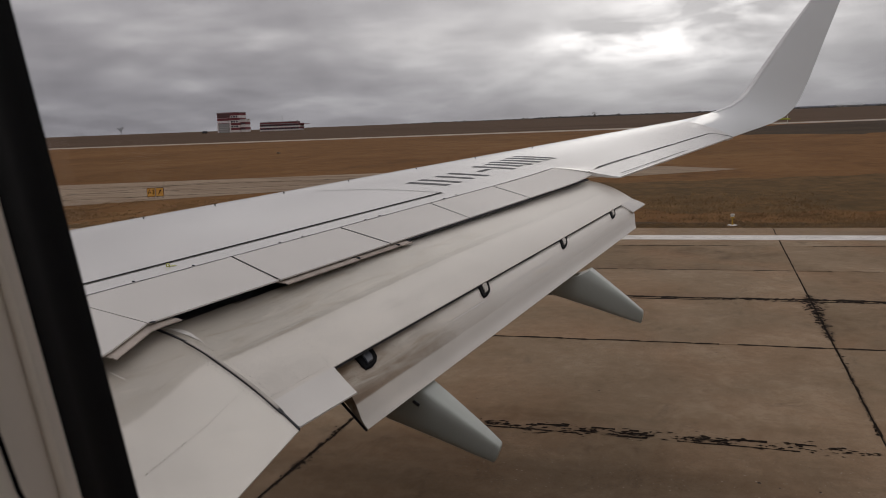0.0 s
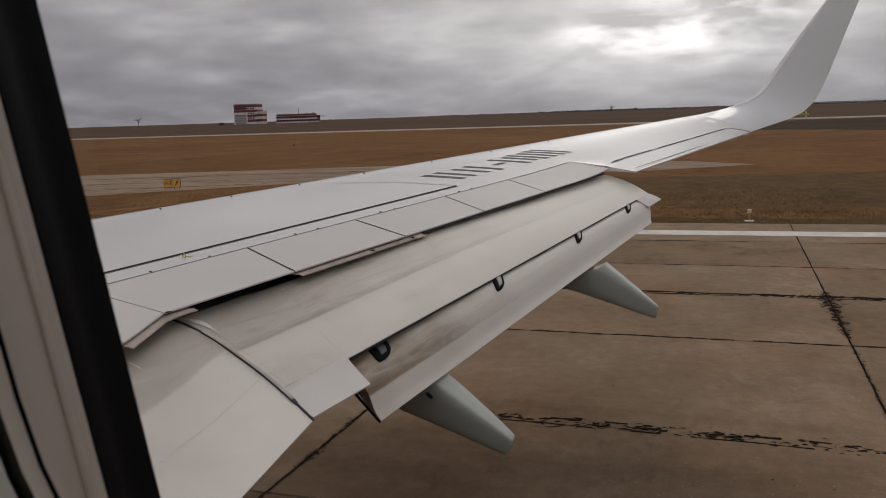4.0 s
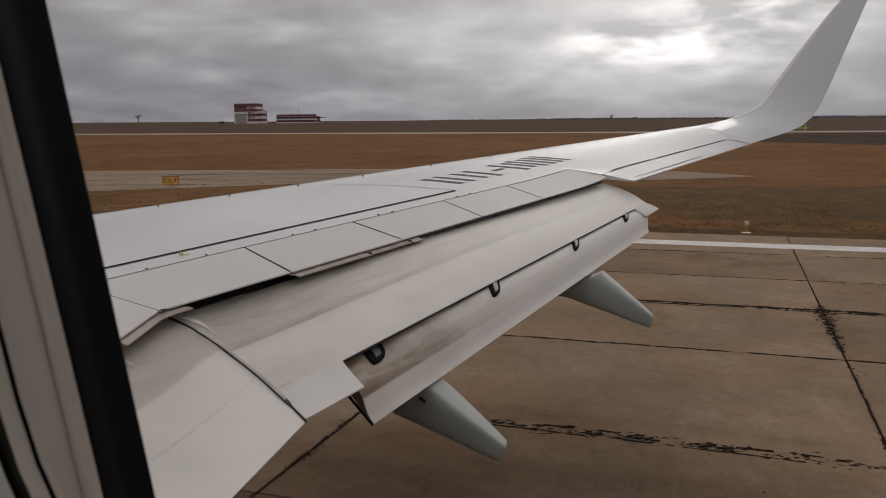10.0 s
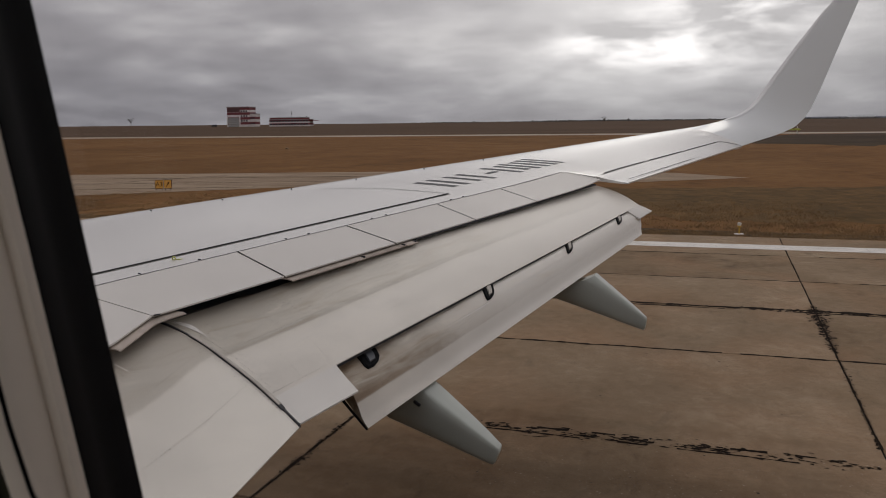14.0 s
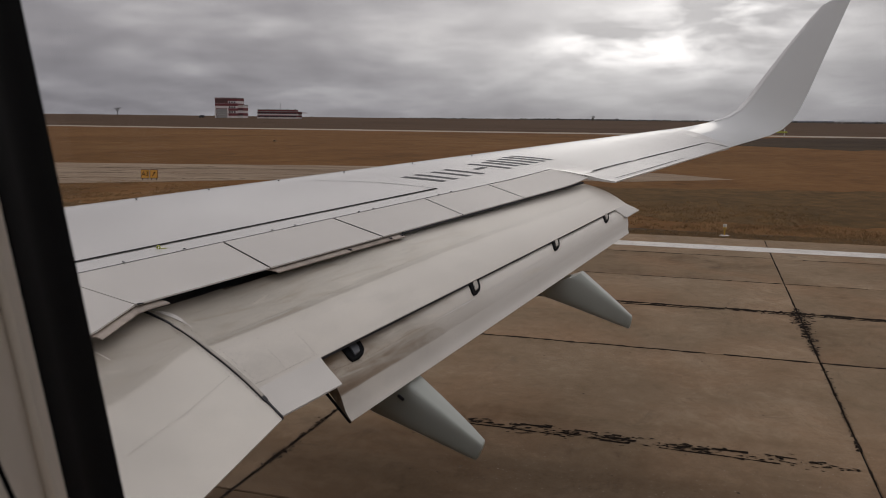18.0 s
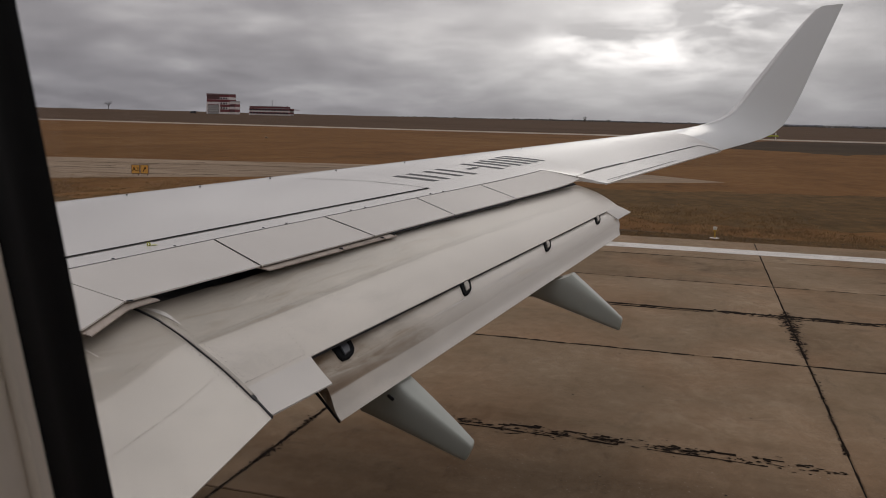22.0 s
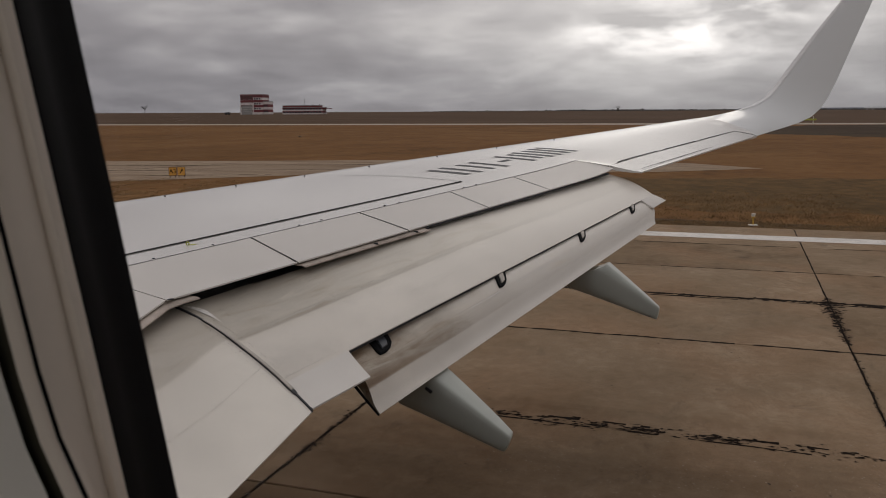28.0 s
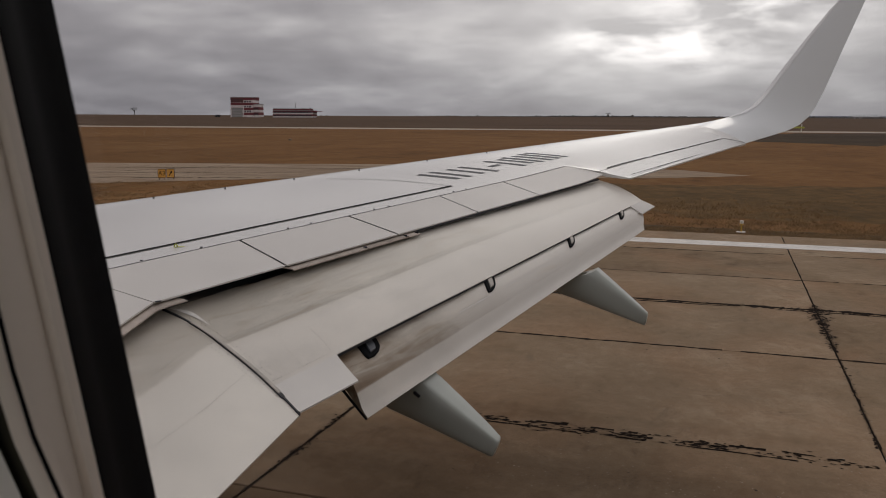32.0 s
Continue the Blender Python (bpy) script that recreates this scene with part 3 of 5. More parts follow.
    grid(bm, [[(line_main(4.29) + Vector((-0.09, 0, -0.04))).lerp(line_aft(4.245), u) + Vector((0.004, -0.006, -0.012 * (1 - u) - 0.003)), (line_main(4.29) + Vector((-0.09, 0, -0.04))).lerp(line_aft(4.245), u) + Vector((-0.014 * (1 - u) - 0.006, -0.010, -0.018 * (1 - u) - 0.008))] for u in steps(0, 1, 8)])
    attach("end_seal", bm, BLACK, "black end seal", parent=aft)
    # dark strip painted as shade under the rear edge of the main flap
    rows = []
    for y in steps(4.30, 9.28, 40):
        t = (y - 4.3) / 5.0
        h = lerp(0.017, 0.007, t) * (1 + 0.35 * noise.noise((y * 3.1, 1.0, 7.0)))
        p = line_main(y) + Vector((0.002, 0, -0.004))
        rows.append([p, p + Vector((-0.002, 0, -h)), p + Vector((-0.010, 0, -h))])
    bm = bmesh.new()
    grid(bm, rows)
    attach("edge_shade", bm, DARK_GAP, "dark strip painting the shade under the rear edge of the flap", parent=main)
    # broken glint along the lap joint of the aft flap, painted as pale streaks
    for y0, y1, w in ((5.50, 5.72, 0.004), (5.74, 6.02, 0.0065), (6.18, 6.46, 0.0055), (6.49, 6.92, 0.0045), (6.97, 7.30, 0.003)):
        rows = []
        for y in steps(y0, y1, 10):
            k = w / 0.42 * (0.65 + 0.5 * abs(noise.noise((y * 9.0, 2.0, 3.0))))
            u = 0.385 - 0.004 * (y - 5.5)
            rows.append([aft_point(y, u - k) + Vector((0.002, 0, 0.003)), aft_point(y, u + k) + Vector((0.002, 0, 0.003))])
        bm = bmesh.new()
        grid(bm, rows)
        attach("joint_glint", bm, SCUFF_GLINT, "pale streak painting a glint along the joint", parent=aft)
    # hinge brackets in the slot: a black moulded cup with a grey link in it
    def plate(y, half, skew, outline, low, high):
        b = bmesh.new()
        mid = aft_point(y, 0.2)
        n = (aft_point(y, 0.25) - mid).cross(aft_point(y + 0.05, 0.2) - mid).normalized()
        n = n if n.z > 0 else -n
        rows = []
        for lift, shrink in ((low, 1.0), (high - 0.006, 1.0), (high, 0.9)):
            rows.append([aft_point(y + f * half * shrink + skew * (0.18 - u) / 0.27, 0.18 + (u - 0.18) * shrink) + n * lift for f, u in outline])
        grid(b, rows, close=True, caps=True)
        return b

    cup = [(-1, 0.0), (0, 0.0), (1, 0.02), (1.0, 0.14), (0.85, 0.24), (0.5, 0.30), (-0.1, 0.335), (-0.8, 0.325), (-1, 0.26), (-1, 0.14)]
    link = [(-0.35, 0.0), (0.4, 0.0), (0.4, 0.19), (0.25, 0.26), (-0.45, 0.275), (-0.4, 0.18)]
    for y, half, skew in ((4.615, 0.086, 0.06), (6.085, 0.074, 0.12), (7.635, 0.074, 0.17), (8.965, 0.074, 0.19)):
        br = attach("bracket", plate(y, half, skew, cup, -0.02, 0.016), BLACK, "black flap hinge bracket")
        attach("bracket_link", plate(y, half, skew, link, 0.0, 0.024), LINK if y < 5 else SEAM_METAL, "dull grey link", parent=br)
    return main, inner, aft


flap_main, flap_in, flap_aft = build_flaps()


def build_fairing(y, top0, top1, low0, low1, width, tilt, fore):
    """A canoe-shaped cover: top edge from top0 to top1, keel from low0 to low1, in x and z."""
    rows = []
    for t in steps(-0.4, 1.0, 14):
        tx = lerp(top0[0], top1[0], t)
        tz = lerp(top0[1], top1[1], t) if t > 0 else top0[1] + t * fore
        lx = lerp(low0[0], low1[0], t)
        lz = lerp(low0[1], low1[1], t) if t > 0 else low0[1] - t * 0.55
        w = width * (1 - max(0, t) ** 1.5 * 0.62)
        if t == 1.0:
            w *= 0.86
        top, low = Vector((tx, y, tz)), Vector((lx, y, lz))
        r = []
        for f, h in ((0.115, 0.55), (0.050, 0.38), (0.008, 0.24), (0.002, 0.16), (0.020, 0.085), (0.055, 0.035), (0.105, 0.008), (0.19, -0.02 * tilt), (0.48, -0.09 * tilt), (0.72, -0.145 * tilt), (0.87, -0.155 * tilt + 0.02 * (1 - tilt)), (0.96, -0.10 * tilt + 0.09 * (1 - tilt)), (1.0, 0.15), (0.99, 0.5), (0.95, 0.85), (0.82, 0.98), (0.62, 1.0), (0.44, 0.99), (0.30, 0.90), (0.20, 0.74)):
            r.append(top.lerp(low, h) + Vector((0, f * w, 0)))
        rows.append(r)
    # the blunt end is rounded off
    end = rows[-1]
    mid = sum(end, Vector()) / len(end)
    along = (mid - sum(rows[-2], Vector()) / len(end)).normalized()
    for shrink, out in ((0.93, 0.014), (0.78, 0.024), (0.5, 0.029)):
        rows.append([mid + (p - mid) * shrink + along * out for p in end])
    rows[-4] = [p - along * 0.012 for p in rows[-4]]
    bm = bmesh.new()
    grid(bm, rows, close=True, caps=True)
    return attach("flap_track_fairing", bm, FAIRING, "tapered grey-green flap track fairing")


build_fairing(4.885, (-1.80, 2.335), (-1.268, 1.975), (-2.02, 2.062), (-1.320, 1.846), 0.178, 0.75, -0.15)
attach("fairing_slot", box((-1.79, 4.945, 2.21), (0.05, 0.14, 0.018), Matrix.Rotation(radians(35), 4, "Y")), DARK_GAP)
build_fairing(7.4, (-1.03, 2.64), (-0.592, 2.30), (-1.38, 2.392), (-0.615, 2.168), 0.20, 0.0, 0.25)

# ---- seals under the spoilers
for y0, y1, w in ((3.35, 4.02, 0.040), (4.86, 5.6, 0.044), (5.62, 6.1, 0.040), (6.1, 6.24, 0.050)):
    rows = []
    for y in steps(y0, y1, 6):
        x = x_trail(y)
        rows.append([Vector((x - 0.06, y, z_trail(y) - 0.016)), Vector((x + w * 0.6, y, z_trail(y) - 0.022)), Vector((x + w, y + 0.01, z_trail(y) - 0.032))])
    attach("spoiler_seal", shell(rows, lambda p, u: p - Vector((0, 0, 0.006))), SEAL, "frayed beige seal under the spoilers")

# black strip drawn in place of the shade inside the slot
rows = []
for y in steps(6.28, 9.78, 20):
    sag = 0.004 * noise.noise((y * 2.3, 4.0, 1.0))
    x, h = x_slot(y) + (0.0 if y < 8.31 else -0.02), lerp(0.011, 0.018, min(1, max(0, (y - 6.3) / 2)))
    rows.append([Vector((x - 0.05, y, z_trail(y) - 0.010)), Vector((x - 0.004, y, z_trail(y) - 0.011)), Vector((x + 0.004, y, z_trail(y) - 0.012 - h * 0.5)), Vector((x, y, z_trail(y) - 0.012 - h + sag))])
attach("slot_shade", shell(rows, lambda p, u: p - Vector((0.006, 0, 0.002))), DARK_GAP, "black strip painting the shade in the slot behind the spoilers")
for y, w in ((5.61, 0.030), (6.09, 0.022), (6.235, 0.03)):
    attach("seal_tear", box((x_trail(y) + 0.022, y, z_trail(y) - 0.022), (0.030, w, 0.012), Matrix.Rotation(radians(20), 4, "Z"), 0.003), DARK_GAP, "dark tear in the frayed seal")
attach("seal_tear", box((x_trail(3.86) + 0.012, 3.86, z_trail(3.86) + 0.002), (0.018, 0.035, 0.006), Matrix.Rotation(radians(-25), 4, "Z"), 0.002), DARK_GAP)

# ---- painted lines and marks on the skin
attach("walkway_line", strip_on_wing((-3.95, 4.15), (-2.586, 8.07), 0.034), LINE, "dark grey painted line")
attach("walkway_line", strip_on_wing((-2.586, 8.07), (-3.226, 8.03), 0.014), THIN_LINE)
attach("walkway_line", strip_on_wing((-3.226, 8.03), (-3.873, 7.86), 0.012), THIN_LINE)
attach("hinge_gap", strip_on_wing((-3.95, 3.34), (-1.775, 9.9), 0.010, 0.0025), LINE)
attach("panel_line", strip_on_wing((-1.775, 9.9), (-1.30, 9.78), 0.007, 0.0035), THIN_LINE)
attach("aileron_gap", strip_on_wing((-1.33, 10.10), (-0.06, 14.17), 0.010, 0.004), LINE)
for a, b in ((0.02, 0.30), (0.34, 0.62), (0.66, 0.97)):
    attach("aileron_gap", strip_on_wing((lerp(-1.35, -0.06, a), lerp(10.1, 14.17, a)), (lerp(-1.35, -0.06, b), lerp(10.1, 14.17, b)), 0.014, 0.005), LINE)
bm = bmesh.new()
grid(bm, [[Vector((x_trail(y) - 0.075, y - 0.02, z_trail(y) + 0.021)), Vector((x_trail(y) - 0.063, y - 0.02, z_trail(y) + 0.019))] for y in steps(10.0, 12.9, 12)])
attach("tab_gap", bm, LINE)
attach("panel_line", strip_on_wing((-0.05, 14.2), (0.29, 14.63), 0.012, 0.005), LINE)


def registration_bars():
    """The lettering on the wing as plain bars: strokes of its size, two to a character."""
    a0, a1 = Vector((-3.102, 8.41)), Vector((-2.377, 10.49))
    b0, b1 = Vector((-2.648, 8.42)), Vector((-1.845, 10.51))
    for s0, s1, c0, c1 in ((0.0, 0.045, 0, 1), (0.095, 0.135, 0, 1), (0.215, 0.255, 0.05, 0.95), (0.315, 0.355, 0.05, 1), (0.43, 0.52, 0.46, 0.60),
                           (0.555, 0.595, 0, 1), (0.65, 0.69, 0.08, 0.92), (0.725, 0.765, 0, 1), (0.81, 0.85, 0.06, 1), (0.89, 0.93, 0, 1), (0.965, 1.0, 0.0, 1)):
        rows = []
        for s in (s0, s1):
            p, q = a0.lerp(a1, s), b0.lerp(b1, s)
            rows.append([on_wing(*p.lerp(q, lerp(c0, c1, c)), 0.002) for c in steps(0, 1, 6)])
        bm = bmesh.new()
        grid(bm, rows)
        attach("marking_bar", bm, MARK)


registration_bars()

# small fittings
for y in (5.0, 5.6, 6.41, 7.05, 7.75, 8.5, 9.4, 10.3, 11.3):
    attach("nub", box(on_wing(x_lead(y) + 0.07, y, 0.006), (0.020, 0.016, 0.014), bevel=0.004), GREY_METAL)
for y in (4.53, 4.98, 5.75, 5.98, 6.7, 6.88, 7.8, 8.0):
    attach("hinge_fitting", box(on_wing(x_hinge(y) - 0.012, y, 0.008), (0.022, 0.010, 0.007), bevel=0.002), LINK)


def build_hook():
    bm = bmesh.new()
    c = on_wing(-3.588, 4.93, 0.004)
    ring = []
    for i in range(12):
        a = math.tau * i / 12
        r = []
        for j in range(6):
            b = math.tau * j / 6
            d = 0.012 + 0.005 * math.cos(b)
            r.append(c + Vector((d * math.cos(a), 0.005 * math.sin(b), 0.006 + d * math.sin(a))))
        ring.append(r)
    ring.append(ring[0])
    grid(bm, ring, close=True)
    hook = attach("escape_rope_ring", bm, YELLOW, "small yellow-green metal ring on the wing")
    attach("ring_base", box(on_wing(-3.565, 4.96, 0.001), (0.035, 0.035, 0.002)), YELLOW, parent=hook)


build_hook()


def rivets():
    """Rows of rivet heads on the flaps, too small and many to pick apart."""
    verts, faces = [], []

    def dot(p, n, r=0.0038):
        t = n.orthogonal().normalized()
        s = n.cross(t)
        k = len(verts)
        for i in range(6):
            a = math.tau * i / 6
            verts.append(p + n * 0.0032 + (t * math.cos(a) + s * math.sin(a)) * r)
        faces.append(tuple(range(k, k + 6)))

    def surf(fn, y, u):
        p = fn(y, u)
        n = (fn(y, u + 0.02) - p).cross(fn(y + 0.05, u) - p).normalized()
        return p, (n if n.z > 0 else -n)

    def row(fn, y0, u0, y1, u1, pitch, r=0.0038):
        n = max(2, int((fn(y1, u1) - fn(y0, u0)).length / pitch))
        for t in steps(0, 1, n):
            if random.random() > 0.06:
                dot(*surf(fn, lerp(y0, y1, t) + random.uniform(-0.003, 0.003), lerp(u0, u1, t)), r * random.uniform(0.75, 1.15))

    row(main_point, 3.98, 0.31, 8.5, 0.30, 0.045, 0.0037)
    row(main_point, 4.02, 0.40, 6.4, 0.40, 0.055, 0.0037)
    row(main_point, 4.10, 0.59, 8.5, 0.59, 0.045, 0.0037)
    row(main_point, 3.80, 0.975, 4.26, 0.975, 0.028)
    row(main_point, 4.0, 0.345, 7.6, 0.34, 0.06, 0.003)
    row(main_point, 4.5, 0.48, 7.9, 0.475, 0.07, 0.003)
    row(main_point, 4.2, 0.655, 9.2, 0.655, 0.05, 0.0028)
    for y0 in (7.75, 8.3, 8.85):
        row(main_point, y0, 0.30, y0 - 0.09, 0.59, 0.05, 0.0034)
    for y0 in (4.687, 5.19, 5.7, 6.2, 6.7, 7.2):
        row(main_point, y0, 0.27, y0 - 0.09, 0.59, 0.034, 0.0037)
    for y0 in (4.158, 4.413):
        row(main_point, y0, 0.68, y0 - 0.12, 0.95, 0.036)
    for off in (0.035, 0.075):
        row(main_point, seam_main(0.4) + off, 0.40, seam_main(0.97) + off, 0.97, 0.032)
        row(in_point, seam_in(0.3) - off, 0.30, seam_in(0.88) - off, 0.88, 0.032)
    row(in_point, 1.6, 0.715, 3.68, 0.715, 0.036, 0.0036)
    row(in_point, 2.4, 0.435, 3.72, 0.435, 0.036, 0.0034)
    row(in_point, 2.9, 0.20, 3.85, 0.20, 0.04, 0.0034)
    row(in_point, 3.1, 0.27, 3.90, 0.27, 0.04, 0.0034)
    row(aft_point, 4.38, 0.37, 9.1, 0.345, 0.034, 0.0032)
    row(aft_point, 4.36, 0.30, 4.60, 0.36, 0.022, 0.003)
    me = bpy.data.meshes.new("rivets")
    me.from_pydata([tuple(v) for v in verts], [], faces)
    me.materials.append(RIVET)
    ob = new("rivets", me)
    ob.parent = flap_main
    tagged(ob, kind="stuff")


rivets()

# ---------------------------------------------------------------- fuselage and cabin window
WIN_Y, LEAN, SHEAR = 0.22, 0.14, -0.061


def wall_point(x, z, depth=0.0):
    """A point of the leaning cabin wall; depth is towards the cabin."""
    return Vector((x + SHEAR * (z - 3.95), WIN_Y - LEAN * (z - 3.95) - depth, z))


def ring_points(grow, depth, n=10):
    """A rounded rectangle round the window opening."""
    round_off = min(1.0, max(0.0, (depth - 0.029) / 0.014))
    x0, x1, z0, z1, r = -0.2014 - grow, 0.085 + grow, 3.688 + 0.042 * round_off - grow, 4.13 + grow, 0.10 + 0.04 * round_off + grow
    pts = []
    for cx, cz, a0 in ((x1 - r, z1 - r, 0), (x0 + r, z1 - r, 90), (x0 + r, z0 + r, 180), (x1 - r, z0 + r, 270)):
        for i in range(n + 1):
            a = radians(a0 + 90 * i / n)
            pts.append(wall_point(cx + r * math.cos(a), cz + r * math.sin(a), depth))
    return pts


def ring_part(name, profile, mat, parent, label=""):
    bm = bmesh.new()
    rows = [ring_points(g, d) for g, d in profile]
    grid(bm, [list(r) for r in zip(*rows)] + [[r[0] for r in rows]])
    bmesh.ops.remove_doubles(bm, verts=bm.verts, dist=1e-5)
    return attach(name, bm, mat, label, parent=parent)


def build_fuselage():
    cy, cz, rad = -1.62, 3.70, 1.88
    bm = bmesh.new()
    angles = [radians(a) for a in range(0, 360, 6)]
    xs = [-22, -15, -9, -6, -4, -2.4, -1.2, -0.6, 0.5, 1.2, 2.4, 4, 6, 10, 15]
    vs = {}
    for i, x in enumerate(xs):
        for j, a in enumerate(angles):
            vs[i, j] = bm.verts.new((x, cy + rad * math.cos(a), cz + (rad if a < math.pi else 2.42) * math.sin(a)))
    for i in range(len(xs) - 1):
        for j in range(len(angles)):
            if xs[i] == -0.6 and (j <= 2 or j >= 58):
                continue
            if j in (30, 29, 28, 27) and 2 < i < 11:
                continue
            k = (j + 1) % len(angles)
            bm.faces.new((vs[i, j], vs[i + 1, j], vs[i + 1, k], vs[i, k]))
    for i in (0, len(xs) - 1):
        bm.faces.new([vs[i, j] for j in range(len(angles))])
    attach("fuselage", bm, HULL, "fuselage barrel")
    win = attach("cabin_window", bmesh.new(), PLASTIC, "cabin window with beige plastic reveal and black seal")
    ring_part("gasket", [(0.0021, -0.004), (0.0021, 0.003), (0.0026, 0.008), (0.0012, 0.014), (-0.0006, 0.0205), (-0.0006, 0.0230), (0.006, 0.0240)], SEAL_BLACK, win, "black rubber window seal")
    ring_part("outer_frame", [(0.0030, -0.003), (0.06, -0.006), (0.085, -0.05), (0.32, -0.055)], WHITE, win)
    ring_part("reveal", [(0.0015, 0.0230), (-0.0004, 0.0236), (-0.0008, 0.0262), (-0.0006, 0.0284), (0.0004, 0.0290), (0.0022, 0.0296), (0.0018, 0.0305), (0.0011, 0.0316), (0.0010, 0.0350), (0.0013, 0.0390), (0.0018, 0.0426), (0.0023, 0.0438), (0.0025, 0.0440)], PLASTIC, win, "beige moulded window reveal")
    ring_part("reveal_gap", [(0.0024, 0.0439), (0.009, 0.0441), (0.009, 0.0457), (0.0036, 0.0460)], BLACK, win, "dark joint in the reveal")
    ring_part("inner_trim", [(0.0040, 0.0456), (0.0026, 0.0459), (0.0027, 0.0466), (0.0034, 0.0478), (0.0046, 0.0490), (0.0056, 0.0495), (0.0058, 0.0497)], PLASTIC, win)
    ring_part("reveal_gap", [(0.0057, 0.0496), (0.013, 0.0498), (0.013, 0.0536), (0.0070, 0.0540)], SHADE_GAP, win)
    ring_part("wall_panel", [(0.0080, 0.0536), (0.0070, 0.0542), (0.014, 0.064), (0.03, 0.077), (0.1, 0.087), (0.42, 0.07)], CABIN, win, "beige cabin wall panel")


build_fuselage()


def build_pane():
    m = bpy.data.materials.new("acrylic_pane")
    m.use_nodes = True
    t = m.node_tree
    t.nodes.clear()
    clear, gloss, mixed, out = (node(t, k) for k in ("ShaderNodeBsdfTransparent", "ShaderNodeBsdfGlossy", "ShaderNodeMixShader", "ShaderNodeOutputMaterial"))
    fres = node(t, "ShaderNodeFresnel")
    fres.inputs["IOR"].default_value = 1.2
    clear.inputs["Color"].default_value = (0.985, 0.985, 0.985, 1)
    gloss.inputs["Roughness"].default_value = 0.05
    t.links.new(fres.outputs[0], mixed.inputs[0])
    t.links.new(clear.outputs[0], mixed.inputs[1])
    t.links.new(gloss.outputs[0], mixed.inputs[2])
    t.links.new(mixed.outputs[0], out.inputs[0])
    bm = bmesh.new()
    for d in (-0.0045, -0.0085):
        bm.faces.new([bm.verts.new(p) for p in ring_points(0.012, d)])
    bm.verts.ensure_lookup_table()
    n = len(bm.verts) // 2
    for i in range(n):
        k = (i + 1) % n
        bm.faces.new((bm.verts[i], bm.verts[k], bm.verts[n + k], bm.verts[n + i]))
    pane = attach("window_pane", bm, m, "clear acrylic window pane", smooth=False)
    pane.visible_shadow = False


build_pane()


def build_gear():
    """Main gear under the wing root, which carries the aircraft."""
    leg = attach("gear_leg", box((-3.2, 1.2, 1.55), (0.22, 0.22, 2.1), bevel=0.05), GREY_METAL, "main landing gear leg")
    for y in (0.82, 1.58):
        b = bmesh.new()
        rows = []
        for w, q in ((-0.19, 0.36), (-0.17, 0.50), (-0.1, 0.565), (0.1, 0.565), (0.17, 0.50), (0.19, 0.36)):
            rows.append([(-3.2 + q * math.cos(math.tau * i / 32), y + w, 0.566 + q * math.sin(math.tau * i / 32)) for i in range(32)])
        grid(b, rows, close=True, caps=True)
        attach("wheel", b, BLACK, "black tyre", parent=leg)


build_gear()


def build_engine():
    """Nacelle under the wing, hidden by it but shading the ground."""
    def lathe(profile, name, mat, parent=None, label=""):
        b = bmesh.new()
        rows = [[(x, 3.25 + q * math.cos(math.tau * i / 36), 1.50 + q * (0.93 if math.sin(math.tau * i / 36) < 0 else 1.0) * math.sin(math.tau * i / 36)) for i in range(36)] for x, q in profile]
        grid(b, rows, close=True)
        return attach(name, b, mat, label, parent=parent)

    nacelle = lathe([(-9.2, 0.78), (-9.75, 0.84), (-9.85, 0.90), (-9.7, 0.98), (-9.0, 1.06), (-8.0, 1.05), (-7.0, 0.92), (-6.6, 0.84), (-6.62, 0.80), (-7.2, 0.80)], "engine_nacelle", WHITE, label="white engine nacelle under the wing")
    lathe([(-7.2, 0.62), (-6.3, 0.52), (-5.75, 0.40), (-5.75, 0.36), (-6.4, 0.34)], "exhaust_nozzle", GREY_METAL, nacelle)
    lathe([(-9.2, 0.78), (-9.2, 0.22), (-9.45, 0.05), (-9.46, 0.005)], "fan", GREY_METAL, nacelle)
    attach("pylon", box((-7.3, 3.25, 2.40), (2.6, 0.22, 0.55), bevel=0.08), WHITE, parent=nacelle)


build_engine()

